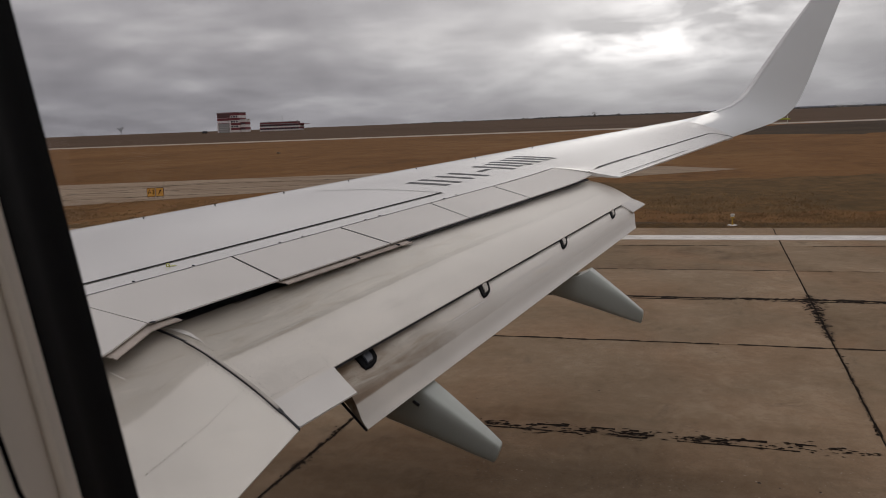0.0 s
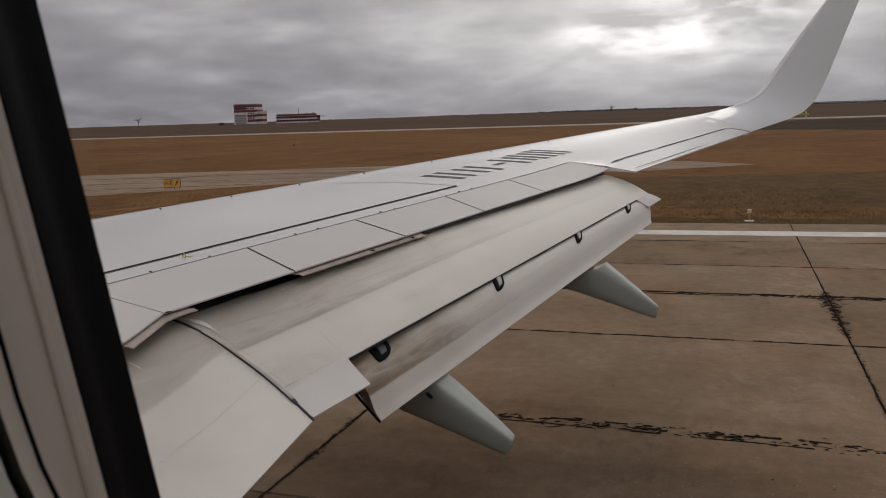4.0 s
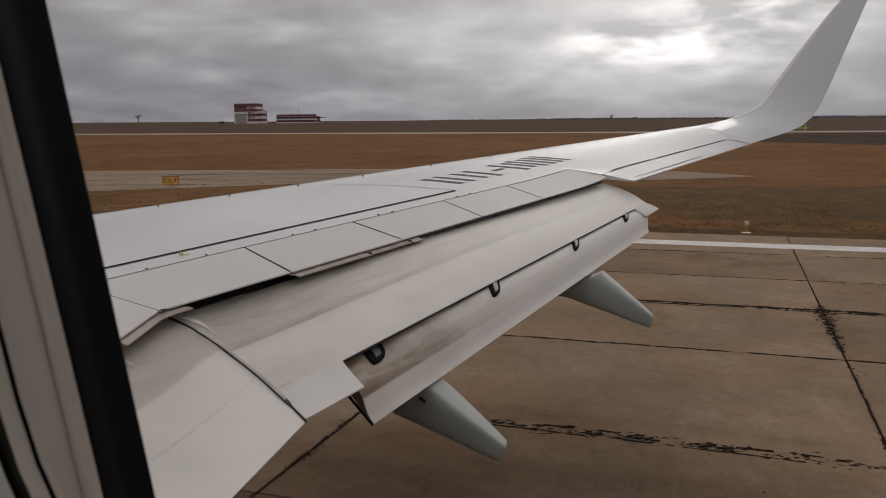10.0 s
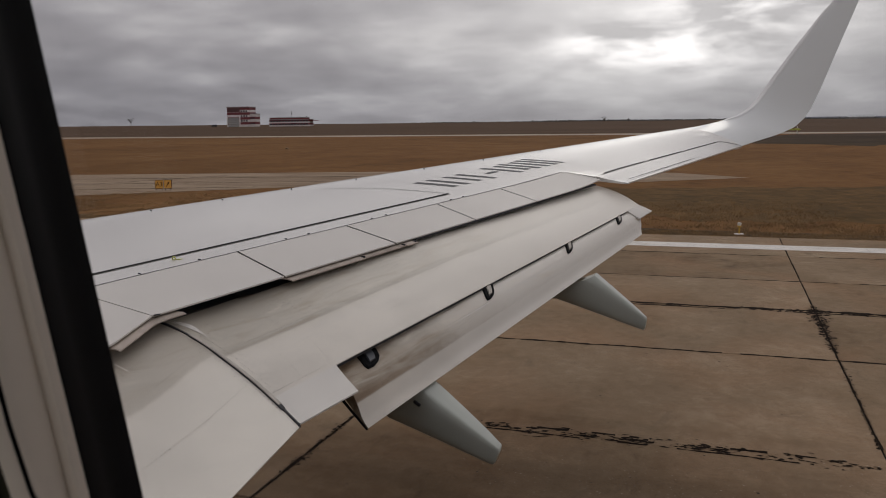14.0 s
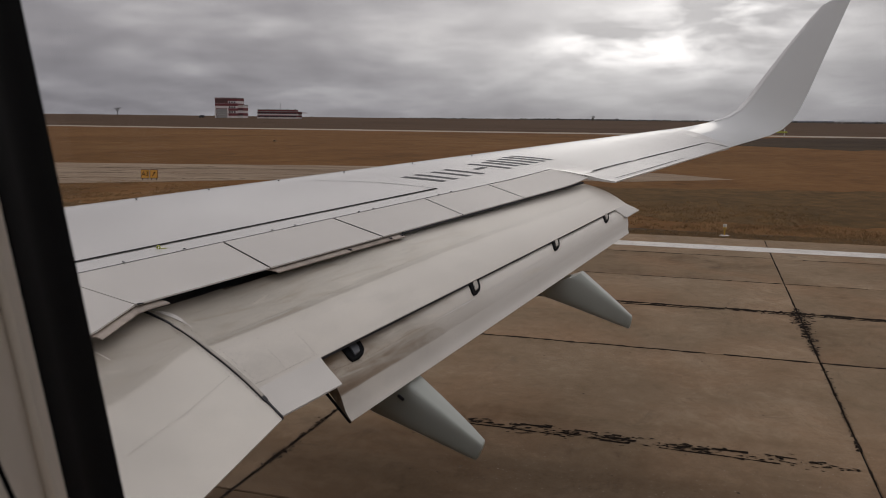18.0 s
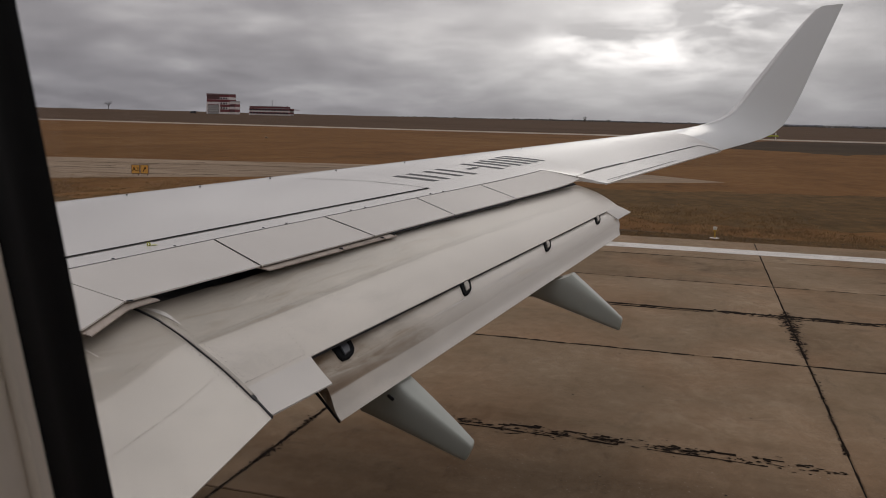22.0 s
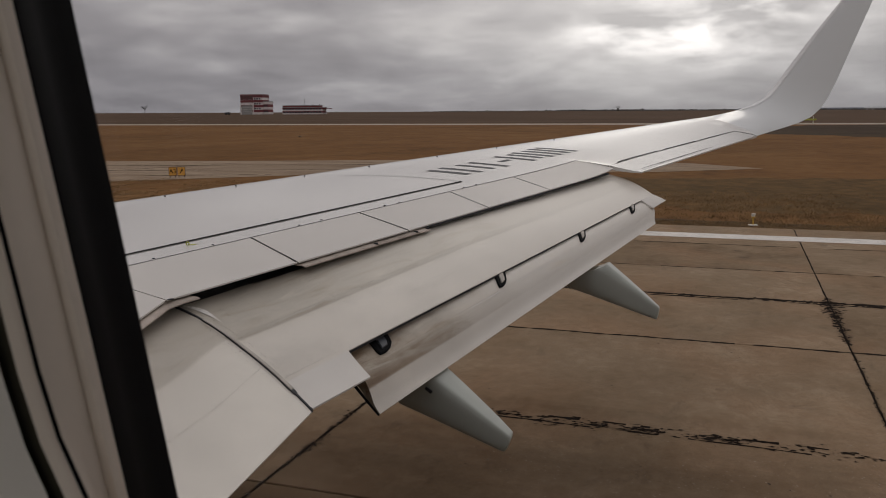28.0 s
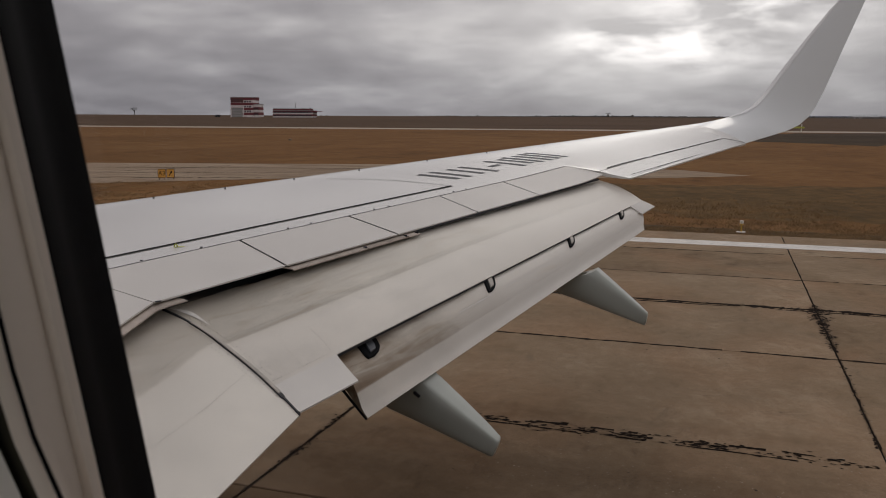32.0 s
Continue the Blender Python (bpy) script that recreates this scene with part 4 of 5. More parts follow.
# ---------------------------------------------------------------- ground
def ground_material(name, stops, scales, rough=0.9, bump=0.03, stretch=(1, 1, 1), bscale=6.0, scorch=None, pieces=False):
    m = bpy.data.materials.new(name)
    m.use_nodes = True
    t = m.node_tree
    b = t.nodes["Principled BSDF"]
    co = node(t, "ShaderNodeTexCoord")
    mp = node(t, "ShaderNodeMapping")
    mp.inputs["Scale"].default_value = stretch
    t.links.new(co.outputs["Object"], mp.inputs[0])
    info = node(t, "ShaderNodeObjectInfo")
    if pieces:
        shift = node(t, "ShaderNodeCombineXYZ")
        t.links.new(math_node(t, "MULTIPLY", info.outputs["Random"], 91.0), shift.inputs[0])
        t.links.new(math_node(t, "MULTIPLY", info.outputs["Random"], 57.0), shift.inputs[1])
        t.links.new(shift.outputs[0], mp.inputs["Location"])
    f = None
    for s, w in scales:
        k = math_node(t, "MULTIPLY", noise_tex(t, mp.outputs[0], s, 6.0, 0.62, 0.2), w)
        f = k if f is None else math_node(t, "ADD", f, k)
    if pieces:
        f = math_node(t, "ADD", f, math_node(t, "MULTIPLY", math_node(t, "SUBTRACT", info.outputs["Random"], 0.5), 0.085))
    colour = ramp(t, f, stops)
    if pieces:
        red = ramp(t, noise_tex(t, mp.outputs[0], 0.35, 4.0, 0.6, 0.5), [(0.42, (0, 0, 0)), (0.66, (1, 1, 1))])
        colour = mix_rgb(t, red, colour, mix_rgb(t, 1.0, colour, (1.05, 0.955, 0.90), "MULTIPLY"))
        wet = ramp(t, noise_tex(t, mp.outputs[0], 0.8, 6.0, 0.7, 1.0), [(0.58, (1, 1, 1)), (0.70, (0.72, 0.72, 0.74))])
        colour = mix_rgb(t, 1.0, colour, wet, "MULTIPLY")
        # dark middle band: painted shade under the wing, streaked like tyre rubber
        place = node(t, "ShaderNodeNewGeometry").outputs["Position"]
        across = node(t, "ShaderNodeSeparateXYZ")
        t.links.new(place, across.inputs[0])
        streaks = node(t, "ShaderNodeMapping")
        streaks.inputs["Scale"].default_value = (0.12, 1.0, 1.0)
        t.links.new(place, streaks.inputs[0])
        smear = noise_tex(t, streaks.outputs[0], 0.9, 5.0, 0.6, 0.4)
        band = math_node(t, "ADD", math_node(t, "MULTIPLY", across.outputs[1], 0.05), math_node(t, "MULTIPLY", smear, 0.3))
        rubber_shade = ramp(t, band, [(0.53, (0.57, 0.555, 0.545)), (0.62, (0.78, 0.765, 0.755)), (0.71, (1, 1, 1))])
        colour = mix_rgb(t, 1.0, colour, rubber_shade, "MULTIPLY")
    if scorch:
        burn = ramp(t, math_node(t, "ADD", math_node(t, "MULTIPLY", noise_tex(t, mp.outputs[0], 0.022, 3.0, 0.55, 0.6), 0.85), math_node(t, "MULTIPLY", noise_tex(t, mp.outputs[0], 0.5, 4.0, 0.6), 0.15)), [(0.52, (0, 0, 0)), (0.57, (1, 1, 1))])
        colour = mix_rgb(t, burn, colour, mix_rgb(t, 1.0, colour, scorch, "MULTIPLY"))
    t.links.new(colour, b.inputs["Base Color"])
    b.inputs["Roughness"].default_value = rough
    b.inputs["Specular IOR Level"].default_value = 0.03
    if bump:
        bn = node(t, "ShaderNodeBump")
        bn.inputs["Distance"].default_value = bump
        bn.inputs["Strength"].default_value = 0.7
        t.links.new(noise_tex(t, mp.outputs[0], bscale, 6.0, 0.7), bn.inputs["Height"])
        t.links.new(bn.outputs[0], b.inputs["Normal"])
    return m


FIELD = ground_material("dry_brown_field", [(0.38, (0.130, 0.066, 0.027)), (0.5, (0.198, 0.100, 0.040)), (0.64, (0.254, 0.141, 0.060))], ((0.03, 0.30), (0.16, 0.35), (0.9, 0.35)), stretch=(1.0, 0.55, 1), bump=0.08, bscale=3.0, scorch=(0.850, 0.850, 0.850))
BURNT = ground_material("scorched_grass", [(0.35, (0.056, 0.045, 0.032)), (0.65, (0.130, 0.093, 0.060))], ((0.05, 0.5), (0.8, 0.5)), stretch=(0.5, 1.4, 1), bump=0.06)
OLIVE = ground_material("olive_brown_grass", [(0.36, (0.072, 0.047, 0.022)), (0.5, (0.134, 0.082, 0.037)), (0.64, (0.205, 0.118, 0.052))], ((0.08, 0.3), (0.4, 0.35), (1.6, 0.35)), stretch=(1.0, 0.6, 1), bump=0.08, bscale=4.0)
CHAR = ground_material("burnt_grass", [(0.36, (0.042, 0.032, 0.024)), (0.64, (0.093, 0.064, 0.041))], ((0.03, 0.5), (0.4, 0.5)), stretch=(0.4, 1.6, 1), bump=0.05)
FAR_FIELD = ground_material("far_dark_field", [(0.35, (0.082, 0.052, 0.035)), (0.65, (0.134, 0.087, 0.057))], ((0.004, 0.5), (0.03, 0.5)), stretch=(0.3, 1.5, 1), bump=0)
CONCRETE = ground_material("worn_concrete", [(0.35, (0.148, 0.097, 0.058)), (0.45, (0.232, 0.163, 0.102)), (0.54, (0.300, 0.219, 0.144)), (0.67, (0.450, 0.352, 0.247))], ((0.14, 0.38), (0.7, 0.30), (5.0, 0.18), (26.0, 0.14)), rough=0.8, bump=0.002, stretch=(1.0, 0.75, 1), bscale=30, pieces=True)
OLD_CONCRETE = ground_material("old_pale_concrete", [(0.36, (0.205, 0.139, 0.091)), (0.5, (0.304, 0.226, 0.159)), (0.64, (0.409, 0.316, 0.229))], ((0.12, 0.5), (1.1, 0.5)), bump=0.01, stretch=(0.25, 1.6, 1))
PALE_CONCRETE = ground_material("pale_taxiway_concrete", [(0.38, (0.36, 0.31, 0.255)), (0.62, (0.50, 0.44, 0.37))], ((0.01, 0.5), (0.1, 0.5)), bump=0)
TAR = material("bitumen_joint_sealer", (0.024, 0.0165, 0.012), 0.9, spec=0.03, vary=0.45, scale=4)
STONE = material("pale_aggregate", (0.34, 0.27, 0.20), 0.8, vary=0.3, scale=9, fine=30)
JOINT = material("joint_filler", (0.03, 0.026, 0.022), 0.9, spec=0.05)
PAINT = material("white_runway_paint", (0.70, 0.66, 0.61), 0.7, vary=0.22, scale=1.4, fine=14)
GRASS = material("dry_grass_blades", (0.33, 0.205, 0.094), 0.85, vary=0.3, scale=0.35, fine=1.6, tint=(0.23, 0.145, 0.066))


def flat_poly(pts, z, name, mat, label, category, kind="structure"):
    bm = bmesh.new()
    bm.faces.new([bm.verts.new((x, y, z)) for x, y in pts])
    return thing(name, bm, mat, label, category, kind=kind, smooth=False)


R = 4600
flat_poly([(R * math.cos(math.tau * i / 48), R * math.sin(math.tau * i / 48)) for i in range(48)], -0.03, "ground", FIELD, "dry brown airfield grass reaching the horizon", "ground")


def ragged_patch(x0, x1, y0, y1, amp, seed, n, z, name, mat, label, category):
    """A long patch of ground cover with uneven edges and tapered ends."""
    bm = bmesh.new()
    rows = []
    for t in steps(0, 1, n):
        x = lerp(x0, x1, t)
        taper = (y1 - y0) * 0.48 * abs(2 * t - 1) ** 8

        def edge(k):
            return amp * (noise.noise((x * 0.02, seed, k)) + 0.6 * noise.noise((x * 0.09, seed, k + 5)) + 0.35 * noise.noise((x * 0.5, seed, k + 9)))

        low, top = y0 + edge(1.0) + taper, y1 + edge(3.0) - taper
        if top < low + 0.05:
            top = low + 0.05
        rows.append([(x, low, z), (x, top, z)])
    grid(bm, rows)
    return thing(name, bm, mat, label, category, kind="structure", smooth=False)




def land(x, y):
    """Height of the land; gentle rise beyond the far taxiway fits the camera's view."""
    start = lerp(404, 352, (x + 4400) / 8800)
    k = min(1.0, max(0.0, (y - start) / 620))
    return -0.024 + k * (2 - k) * lerp(9.0, 5.5, min(1, max(0, (x + 900) / 1600)))


bm = bmesh.new()
grid(bm, [[Vector((x, max(y, lerp(404, 352, (x + 4400) / 8800)), land(x, max(y, lerp(404, 352, (x + 4400) / 8800))))) for x in (-4400, -2500, -1500, -900, -600, -300, 0, 300, 700, 1500, 2500, 4400)] for y in (350, 430, 480, 540, 600, 680, 760, 860, 1000, 1600, 3000)])
thing("far_field", bm, FAR_FIELD, "dark bare land rising gently beyond the taxiway", "field", kind="structure")
flat_poly([(-2500, 345), (2500, 300), (2500, 342), (-2500, 392)], -0.018, "far_taxiway", PALE_CONCRETE, "pale concrete taxiway across the airfield", "taxiway")
stub = flat_poly([(-90, 50), (-56, 61.5), (-28, 70.5), (-9, 72.5), (-3.4, 71.3), (1.9, 65.7), (-4.8, 60.2), (-25, 53.5), (-37, 42.6), (-90, 12)][::-1], -0.012, "old_concrete_stub", OLD_CONCRETE, "disused pale concrete stub in the grass", "pavement")
ragged_patch(-22, 150, 36.0, 56.0, 5.0, 8.3, 300, -0.022, "olive_grass_band", OLIVE, "dull olive-brown grass beside the verge", "grass")
ragged_patch(-14, 420, 155, 318, 26.0, 9.7, 200, -0.0215, "burnt_grass_band", CHAR, "dark burnt grass across the field", "grass")
ragged_patch(-300, 300, 31.0, 33.0, 0.7, 5.1, 600, -0.014, "verge", BURNT, "dark earth verge along the runway edge", "verge")

runway = empty("runway", "grey-brown concrete slab runway with tarred joints", "runway", kind="structure")
SLAB_Y = [-29.9, -22.4, -14.9, -7.4, 0.1, 7.6, 15.1, 22.6, 26.9, 31.3]
SLAB_X0, SLAB_L = 1.98, 6.7


def slab_mesh(w, d):
    bm = bmesh.new()
    g = 0.011
    add_box(bm, (w / 2, d / 2, -0.15), (w - 2 * g, d - 2 * g, 0.3))
    top = [e for e in bm.edges if all(v.co.z > -0.01 for v in e.verts)]
    bmesh.ops.bevel(bm, geom=top, offset=0.012, segments=1, affect="EDGES")
    return finish(bm, "slab", CONCRETE, False)


bm = bmesh.new()
add_box(bm, (0, 0.7, -0.06), (420, 61.2, 0.08))
part("joint_bed", bm, JOINT, runway, "dark joint filler", False)


def tar_strip(pts, width, seed, gaps=0.12, z=0.003, ragged=0.6, owner=None):
    """Bitumen poured along a joint: a ragged band with breaks."""
    rng = random.Random(seed)
    verts, faces = [], []
    for (x0, y0), (x1, y1) in zip(pts, pts[1:]):
        n = max(2, int(math.hypot(x1 - x0, y1 - y0) / 0.06))
        dx, dy = (y1 - y0), -(x1 - x0)
        ln = math.hypot(dx, dy)
        dx, dy = dx / ln, dy / ln
        last = None
        for i in range(n + 1):
            t = i / n
            wob = noise.noise((t * n * 0.10, seed * 3.1, 0)) * width * 0.35
            w = width * (0.22 + ragged * abs(noise.noise((t * n * 0.17, seed * 1.7, 4.2))) * 1.7 + rng.uniform(-0.1, 0.35) * (0.3 + ragged))
            if noise.noise((t * n * 0.11, seed * 5.3, 9.1)) > 0.5 - gaps * 2:
                last = None
                continue
            x, y = lerp(x0, x1, t) + dx * wob, lerp(y0, y1, t) + dy * wob
            k = len(verts)
            verts.extend([(x - dx * w / 2, y - dy * w / 2, z), (x + dx * w / 2, y + dy * w / 2, z)])
            if last is not None:
                faces.append((last, last + 1, k + 1, k))
            last = k
    me = bpy.data.meshes.new("tar_seal")
    me.from_pydata(verts, [], faces)
    me.materials.append(TAR)
    ob = new("tar_seal", me)
    ob.parent = owner or runway
    tagged(ob, "black bitumen sealing a joint", kind="stuff")


tar_strip([(-60, 19.2), (60, 18.9)], 0.24, 2, 0.0)
tar_strip([(-60, 18.98), (60, 18.74)], 0.12, 12, 0.1, 0.0028)
tar_strip([(-60, 15.1), (60, 15.1)], 0.13, 3, 0.0)
tar_strip([(-60, 22.6), (60, 22.6)], 0.11, 4, 0.06)
for i, (a, b, w) in enumerate((((-88, 44), (-20, 66), 0.5), ((-88, 36), (-16, 61.2), 0.35), ((-88, 26), (-30, 51), 0.4), ((-70, 30), (-62, 55), 0.25), ((-48, 40), (-40, 63), 0.3), ((-27, 54), (-20, 69), 0.2))):
    tar_strip([a, b], w, 60 + i, 0.02, -0.008, 0.8, stub)
tar_strip([(-60, 26.9), (60, 26.9)], 0.14, 5, 0.06)
for i, x in enumerate((1.98 - 6.7 * 2, 1.98 - 6.7, 1.98, 1.98 + 6.7)):
    tar_strip([(x, 3), (x, 31)], 0.05, 20 + i, 0.08)


def tar_patches(x0, y0, x1, y1, spread, count, size, seed, drawn=1.0):
    """Broken bitumen round a joint: many small ragged flakes, each at its own height."""
    rng = random.Random(seed)
    verts, faces = [], []
    for i in range(count):
        t = rng.random()
        ln = math.hypot(x1 - x0, y1 - y0)
        off = rng.gauss(0, 1) * spread * (0.35 + 0.65 * math.sin(math.pi * t))
        px, py = lerp(x0, x1, t) + off * (y1 - y0) / ln, lerp(y0, y1, t) - off * (x1 - x0) / ln
        a0, rad = rng.uniform(0, 6.3), size * rng.uniform(0.25, 1.0) ** 1.6
        sx, sy, turn = drawn * rng.uniform(0.6, 1.5), rng.uniform(0.5, 1.3), rng.uniform(-1.5, 1.5) / drawn ** 2
        z = 0.0035 + 0.004 * i / count
        k = len(verts)
        for j in range(9):
            a = a0 + math.tau * j / 9
            q = rad * rng.uniform(0.25, 1.25)
            ex, ey = sx * q * math.cos(a), sy * q * math.sin(a)
            verts.append((px + ex * math.cos(turn) - ey * math.sin(turn), py + ex * math.sin(turn) + ey * math.cos(turn), z))
        faces.append(tuple(range(k, k + 9)))
    me = bpy.data.meshes.new("tar_flakes")
    me.from_pydata(verts, [], faces)
    me.materials.append(TAR)
    ob = new("tar_flakes", me)
    ob.parent = runway
    tagged(ob, "broken black bitumen flakes along a joint", kind="stuff")


tar_patches(1.98, 15.6, 1.98, 19.6, 0.07, 420, 0.045, 31)
tar_patches(1.98, 17.6, 1.98, 19.3, 0.10, 120, 0.075, 39)
tar_patches(1.95, 11.0, 2.0, 15.2, 0.03, 160, 0.03, 32)
tar_patches(-4.72, 3.0, -4.72, 11.0, 0.022, 420, 0.022, 33)
tar_patches(-4.72, 8.0, -4.72, 10.4, 0.04, 160, 0.034, 36)
tar_patches(0.6, 19.02, 3.8, 18.98, 0.10, 160, 0.07, 34)
tar_patches(-40.0, 19.12, 40.0, 18.92, 0.06, 1500, 0.075, 35)
tar_patches(3.4, 11.6, 4.6, 11.5, 0.05, 40, 0.06, 37)
# the joint nearest the aircraft, its bitumen worn through in the middle
tar_strip([(-3.4, 10.62), (-1.0, 10.58), (1.2, 10.49)], 0.062, 45, 0.17, 0.0032, 0.9)
tar_strip([(-3.0, 10.40), (-0.4, 10.34), (1.0, 10.29)], 0.052, 46, 0.20, 0.0034, 0.9)
tar_patches(-3.4, 10.52, 0.2, 10.44, 0.10, 260, 0.040, 44, 2.0)
tar_patches(-0.2, 10.46, 1.9, 10.36, 0.10, 90, 0.032, 47, 2.0)
tar_patches(4.6, 24.4, 5.0, 24.4, 0.04, 12, 0.06, 38)
tar_patches(5.2, 20.6, 5.8, 20.6, 0.05, 14, 0.09, 40)


def pits():
    """Chips, pebbles and spots strewn over the slabs."""
    rng = random.Random(41)
    verts, faces = [], []
    for i in range(1100):
        x, y = rng.uniform(-9, 7), 6 + 23 * rng.random() ** 1.3
        rad = 0.004 + 0.014 * rng.random() ** 6
        k = len(verts)
        a0 = rng.uniform(0, 6)
        for j in range(6):
            a = a0 + math.tau * j / 6
            q = rad * rng.uniform(0.5, 1.3)
            verts.append((x + 1.4 * q * math.cos(a), y + q * math.sin(a), 0.002))
        faces.append(tuple(range(k, k + 6)))
    me = bpy.data.meshes.new("pits")
    me.from_pydata(verts, [], faces)
    me.materials.append(JOINT)
    ob = new("pits", me)
    ob.parent = runway
    tagged(ob, "dark chips and pits in the concrete", kind="stuff")


pits()


def aggregate():
    """Pale stones of the worn slabs, in patches."""
    rng = random.Random(43)
    verts, faces = [], []
    while len(faces) < 5200:
        x, y = rng.uniform(-8, 9), 5 + 14 * rng.random()
        if noise.noise((x * 0.45, y * 0.45, 6.6)) < 0.12 + rng.uniform(-0.12, 0.25):
            continue
        rad = rng.uniform(0.004, 0.011)
        k = len(verts)
        a0 = rng.uniform(0, 6)
        for j in range(5):
            a = a0 + math.tau * j / 5
            q = rad * rng.uniform(0.7, 1.2)
            verts.append((x + q * math.cos(a), y + q * math.sin(a), 0.0018))
        faces.append(tuple(range(k, k + 5)))
    me = bpy.data.meshes.new("aggregate")
    me.from_pydata(verts, [], faces)
    me.materials.append(STONE)
    ob = new("aggregate", me)
    ob.parent = runway
    tagged(ob, "pale stones showing in the worn concrete", kind="stuff")


aggregate()

bm = bmesh.new()
for x in np.arange(-210, 210, 6.7):
    add_box(bm, (float(x) + 3.35, 28.75, 0.001), (6.69, 1.05, 0.007))
part("edge_line", bm, PAINT, runway, "worn white runway edge line", False)

# ---------------------------------------------------------------- things on the airfield
def edge_lamp(x, y):
    e = empty("runway_edge_light", "white-capped runway edge lamp on an orange stem and white base plate", "lamp", (x, y, 0))
    lampy = material("yellow_lamp_paint", (0.55, 0.34, 0.05), 0.5)

    def lathe(profile, name, mat):
        b = bmesh.new()
        rows = [[(r * math.cos(math.tau * i / 16), r * math.sin(math.tau * i / 16), z) for i in range(16)] for r, z in profile]
        grid(b, rows, close=True, caps=True)
        part(name, b, mat, e)

    lathe([(0.17, 0.0), (0.17, 0.022), (0.15, 0.03), (0.05, 0.035)], "base", PAINT)
    lathe([(0.05, 0.03), (0.028, 0.05), (0.026, 0.25), (0.05, 0.27)], "stem", lampy)
    lathe([(0.05, 0.26), (0.075, 0.28), (0.075, 0.31), (0.06, 0.32)], "collar", lampy)
    lathe([(0.06, 0.315), (0.068, 0.345), (0.062, 0.39), (0.078, 0.395), (0.07, 0.42), (0.02, 0.43)], "lens", PAINT)
    return e


edge_lamp(0.67, 31.9)


def lettering(body, size, m):
    """Raised letters in the built-in font, as a mesh."""
    cu = bpy.data.curves.new("lettering", "FONT")
    cu.body, cu.size, cu.extrude, cu.align_x, cu.align_y = body, size, 0.004, "CENTER", "CENTER"
    ob = new("lettering", cu)
    me = bpy.data.meshes.new_from_object(ob.evaluated_get(bpy.context.evaluated_depsgraph_get()))
    bpy.data.objects.remove(ob)
    me.transform(m)
    me.materials.clear()
    me.materials.append(BLACK)
    return me


def taxi_sign(x, y):
    e = empty("taxiway_sign", "orange taxiway sign lettered A3 with an arrow panel beside", "sign", (x, y, -0.02))
    orange = material("orange_sign_face", (0.72, 0.37, 0.07), 0.5, vary=0.06)
    rim = material("dark_red_sign_rim", (0.10, 0.03, 0.015), 0.6)
    for dx, turn in ((-0.37, 0), (0.37, -9)):
        m = Matrix.Rotation(radians(turn), 4, "Z")
        panel = part("panel", box((dx, 0.01, 0.50), (0.68, 0.14, 0.70), m, 0.025), rim, e)
        part("face", box(Vector((dx, 0.01, 0.50)) + m @ Vector((0, -0.072, 0)), (0.62, 0.01, 0.63), m, 0.003), orange, panel)
        for lx in (-0.22, 0.22):
            part("leg", box((dx + lx, 0.01, 0.08), (0.05, 0.05, 0.17)), BLACK, e)
    text = new("lettering", lettering("A3", 0.50, Matrix.Translation((-0.37, -0.068, 0.50)) @ Matrix.Rotation(radians(90), 4, "X")))
    text.parent = e
    b = bmesh.new()
    outline = [(-0.15, -0.16), (-0.10, -0.20), (0.07, 0.05), (0.13, 0.01), (0.15, 0.20), (-0.03, 0.12), (0.02, 0.09)]
    turn = Matrix.Rotation(radians(-9), 4, "Z")
    grid(b, [[Vector((0.37, 0.01, 0.50)) + turn @ Vector((px, dy, pz)) for px, pz in outline] for dy in (-0.076, -0.082)], close=True, caps=True)
    part("arrow", b, BLACK, e, smooth=False)
    e.rotation_euler, e.scale = (0, 0, radians(30)), (0.74, 0.74, 0.82)


taxi_sign(-34.6, 46.9)
thing("field_marker", box((-76.9, 141.5, 0.13), (0.55, 0.4, 0.3), bevel=0.05), OLD_CONCRETE, "small pale marker box standing in the grass", "marker")

# ---- grass along the verge
def grass_tufts():
    """Dry tufts in patches, thick along the runway and thinner further out."""
    rng = random.Random(11)
    verts, faces = [], []
    while len(faces) < 210000:
        x = rng.uniform(-52, 26)
        y = 31.25 + 15.0 * rng.random() ** 1.6
        patch = noise.noise((x * 0.22, y * 0.16, 2.0)) + 0.5 * noise.noise((x * 0.9, y * 0.5, 5.0))
        if y > 32.6 and patch < rng.uniform(-0.35, 0.45):
            continue
        if rng.random() < (y - 36) / 11:
            continue
        h = rng.uniform(0.02, 0.075) * (0.6 if y < 31.9 else 1.0)
        for _ in range(5):
            a, w, r = rng.uniform(0, math.tau), rng.uniform(0.008, 0.02), rng.uniform(0.02, 0.16)
            px, py = x + r * math.cos(a * 3.1), y + r * math.sin(a * 3.1)
            dx, dy = math.cos(a) * w, math.sin(a) * w
            k = len(verts)
            verts.extend([(px - dx, py - dy, -0.04), (px + dx, py + dy, -0.04), (px + rng.uniform(-0.07, 0.07), py + rng.uniform(-0.07, 0.07), h * rng.uniform(0.6, 1.2))])
            faces.append((k, k + 1, k + 2))
    me = bpy.data.meshes.new("grass")
    me.from_pydata(verts, [], faces)
    me.materials.append(GRASS)
    tagged(new("grass", me), "short dry brown grass along the runway", "grass", kind="stuff")


grass_tufts()

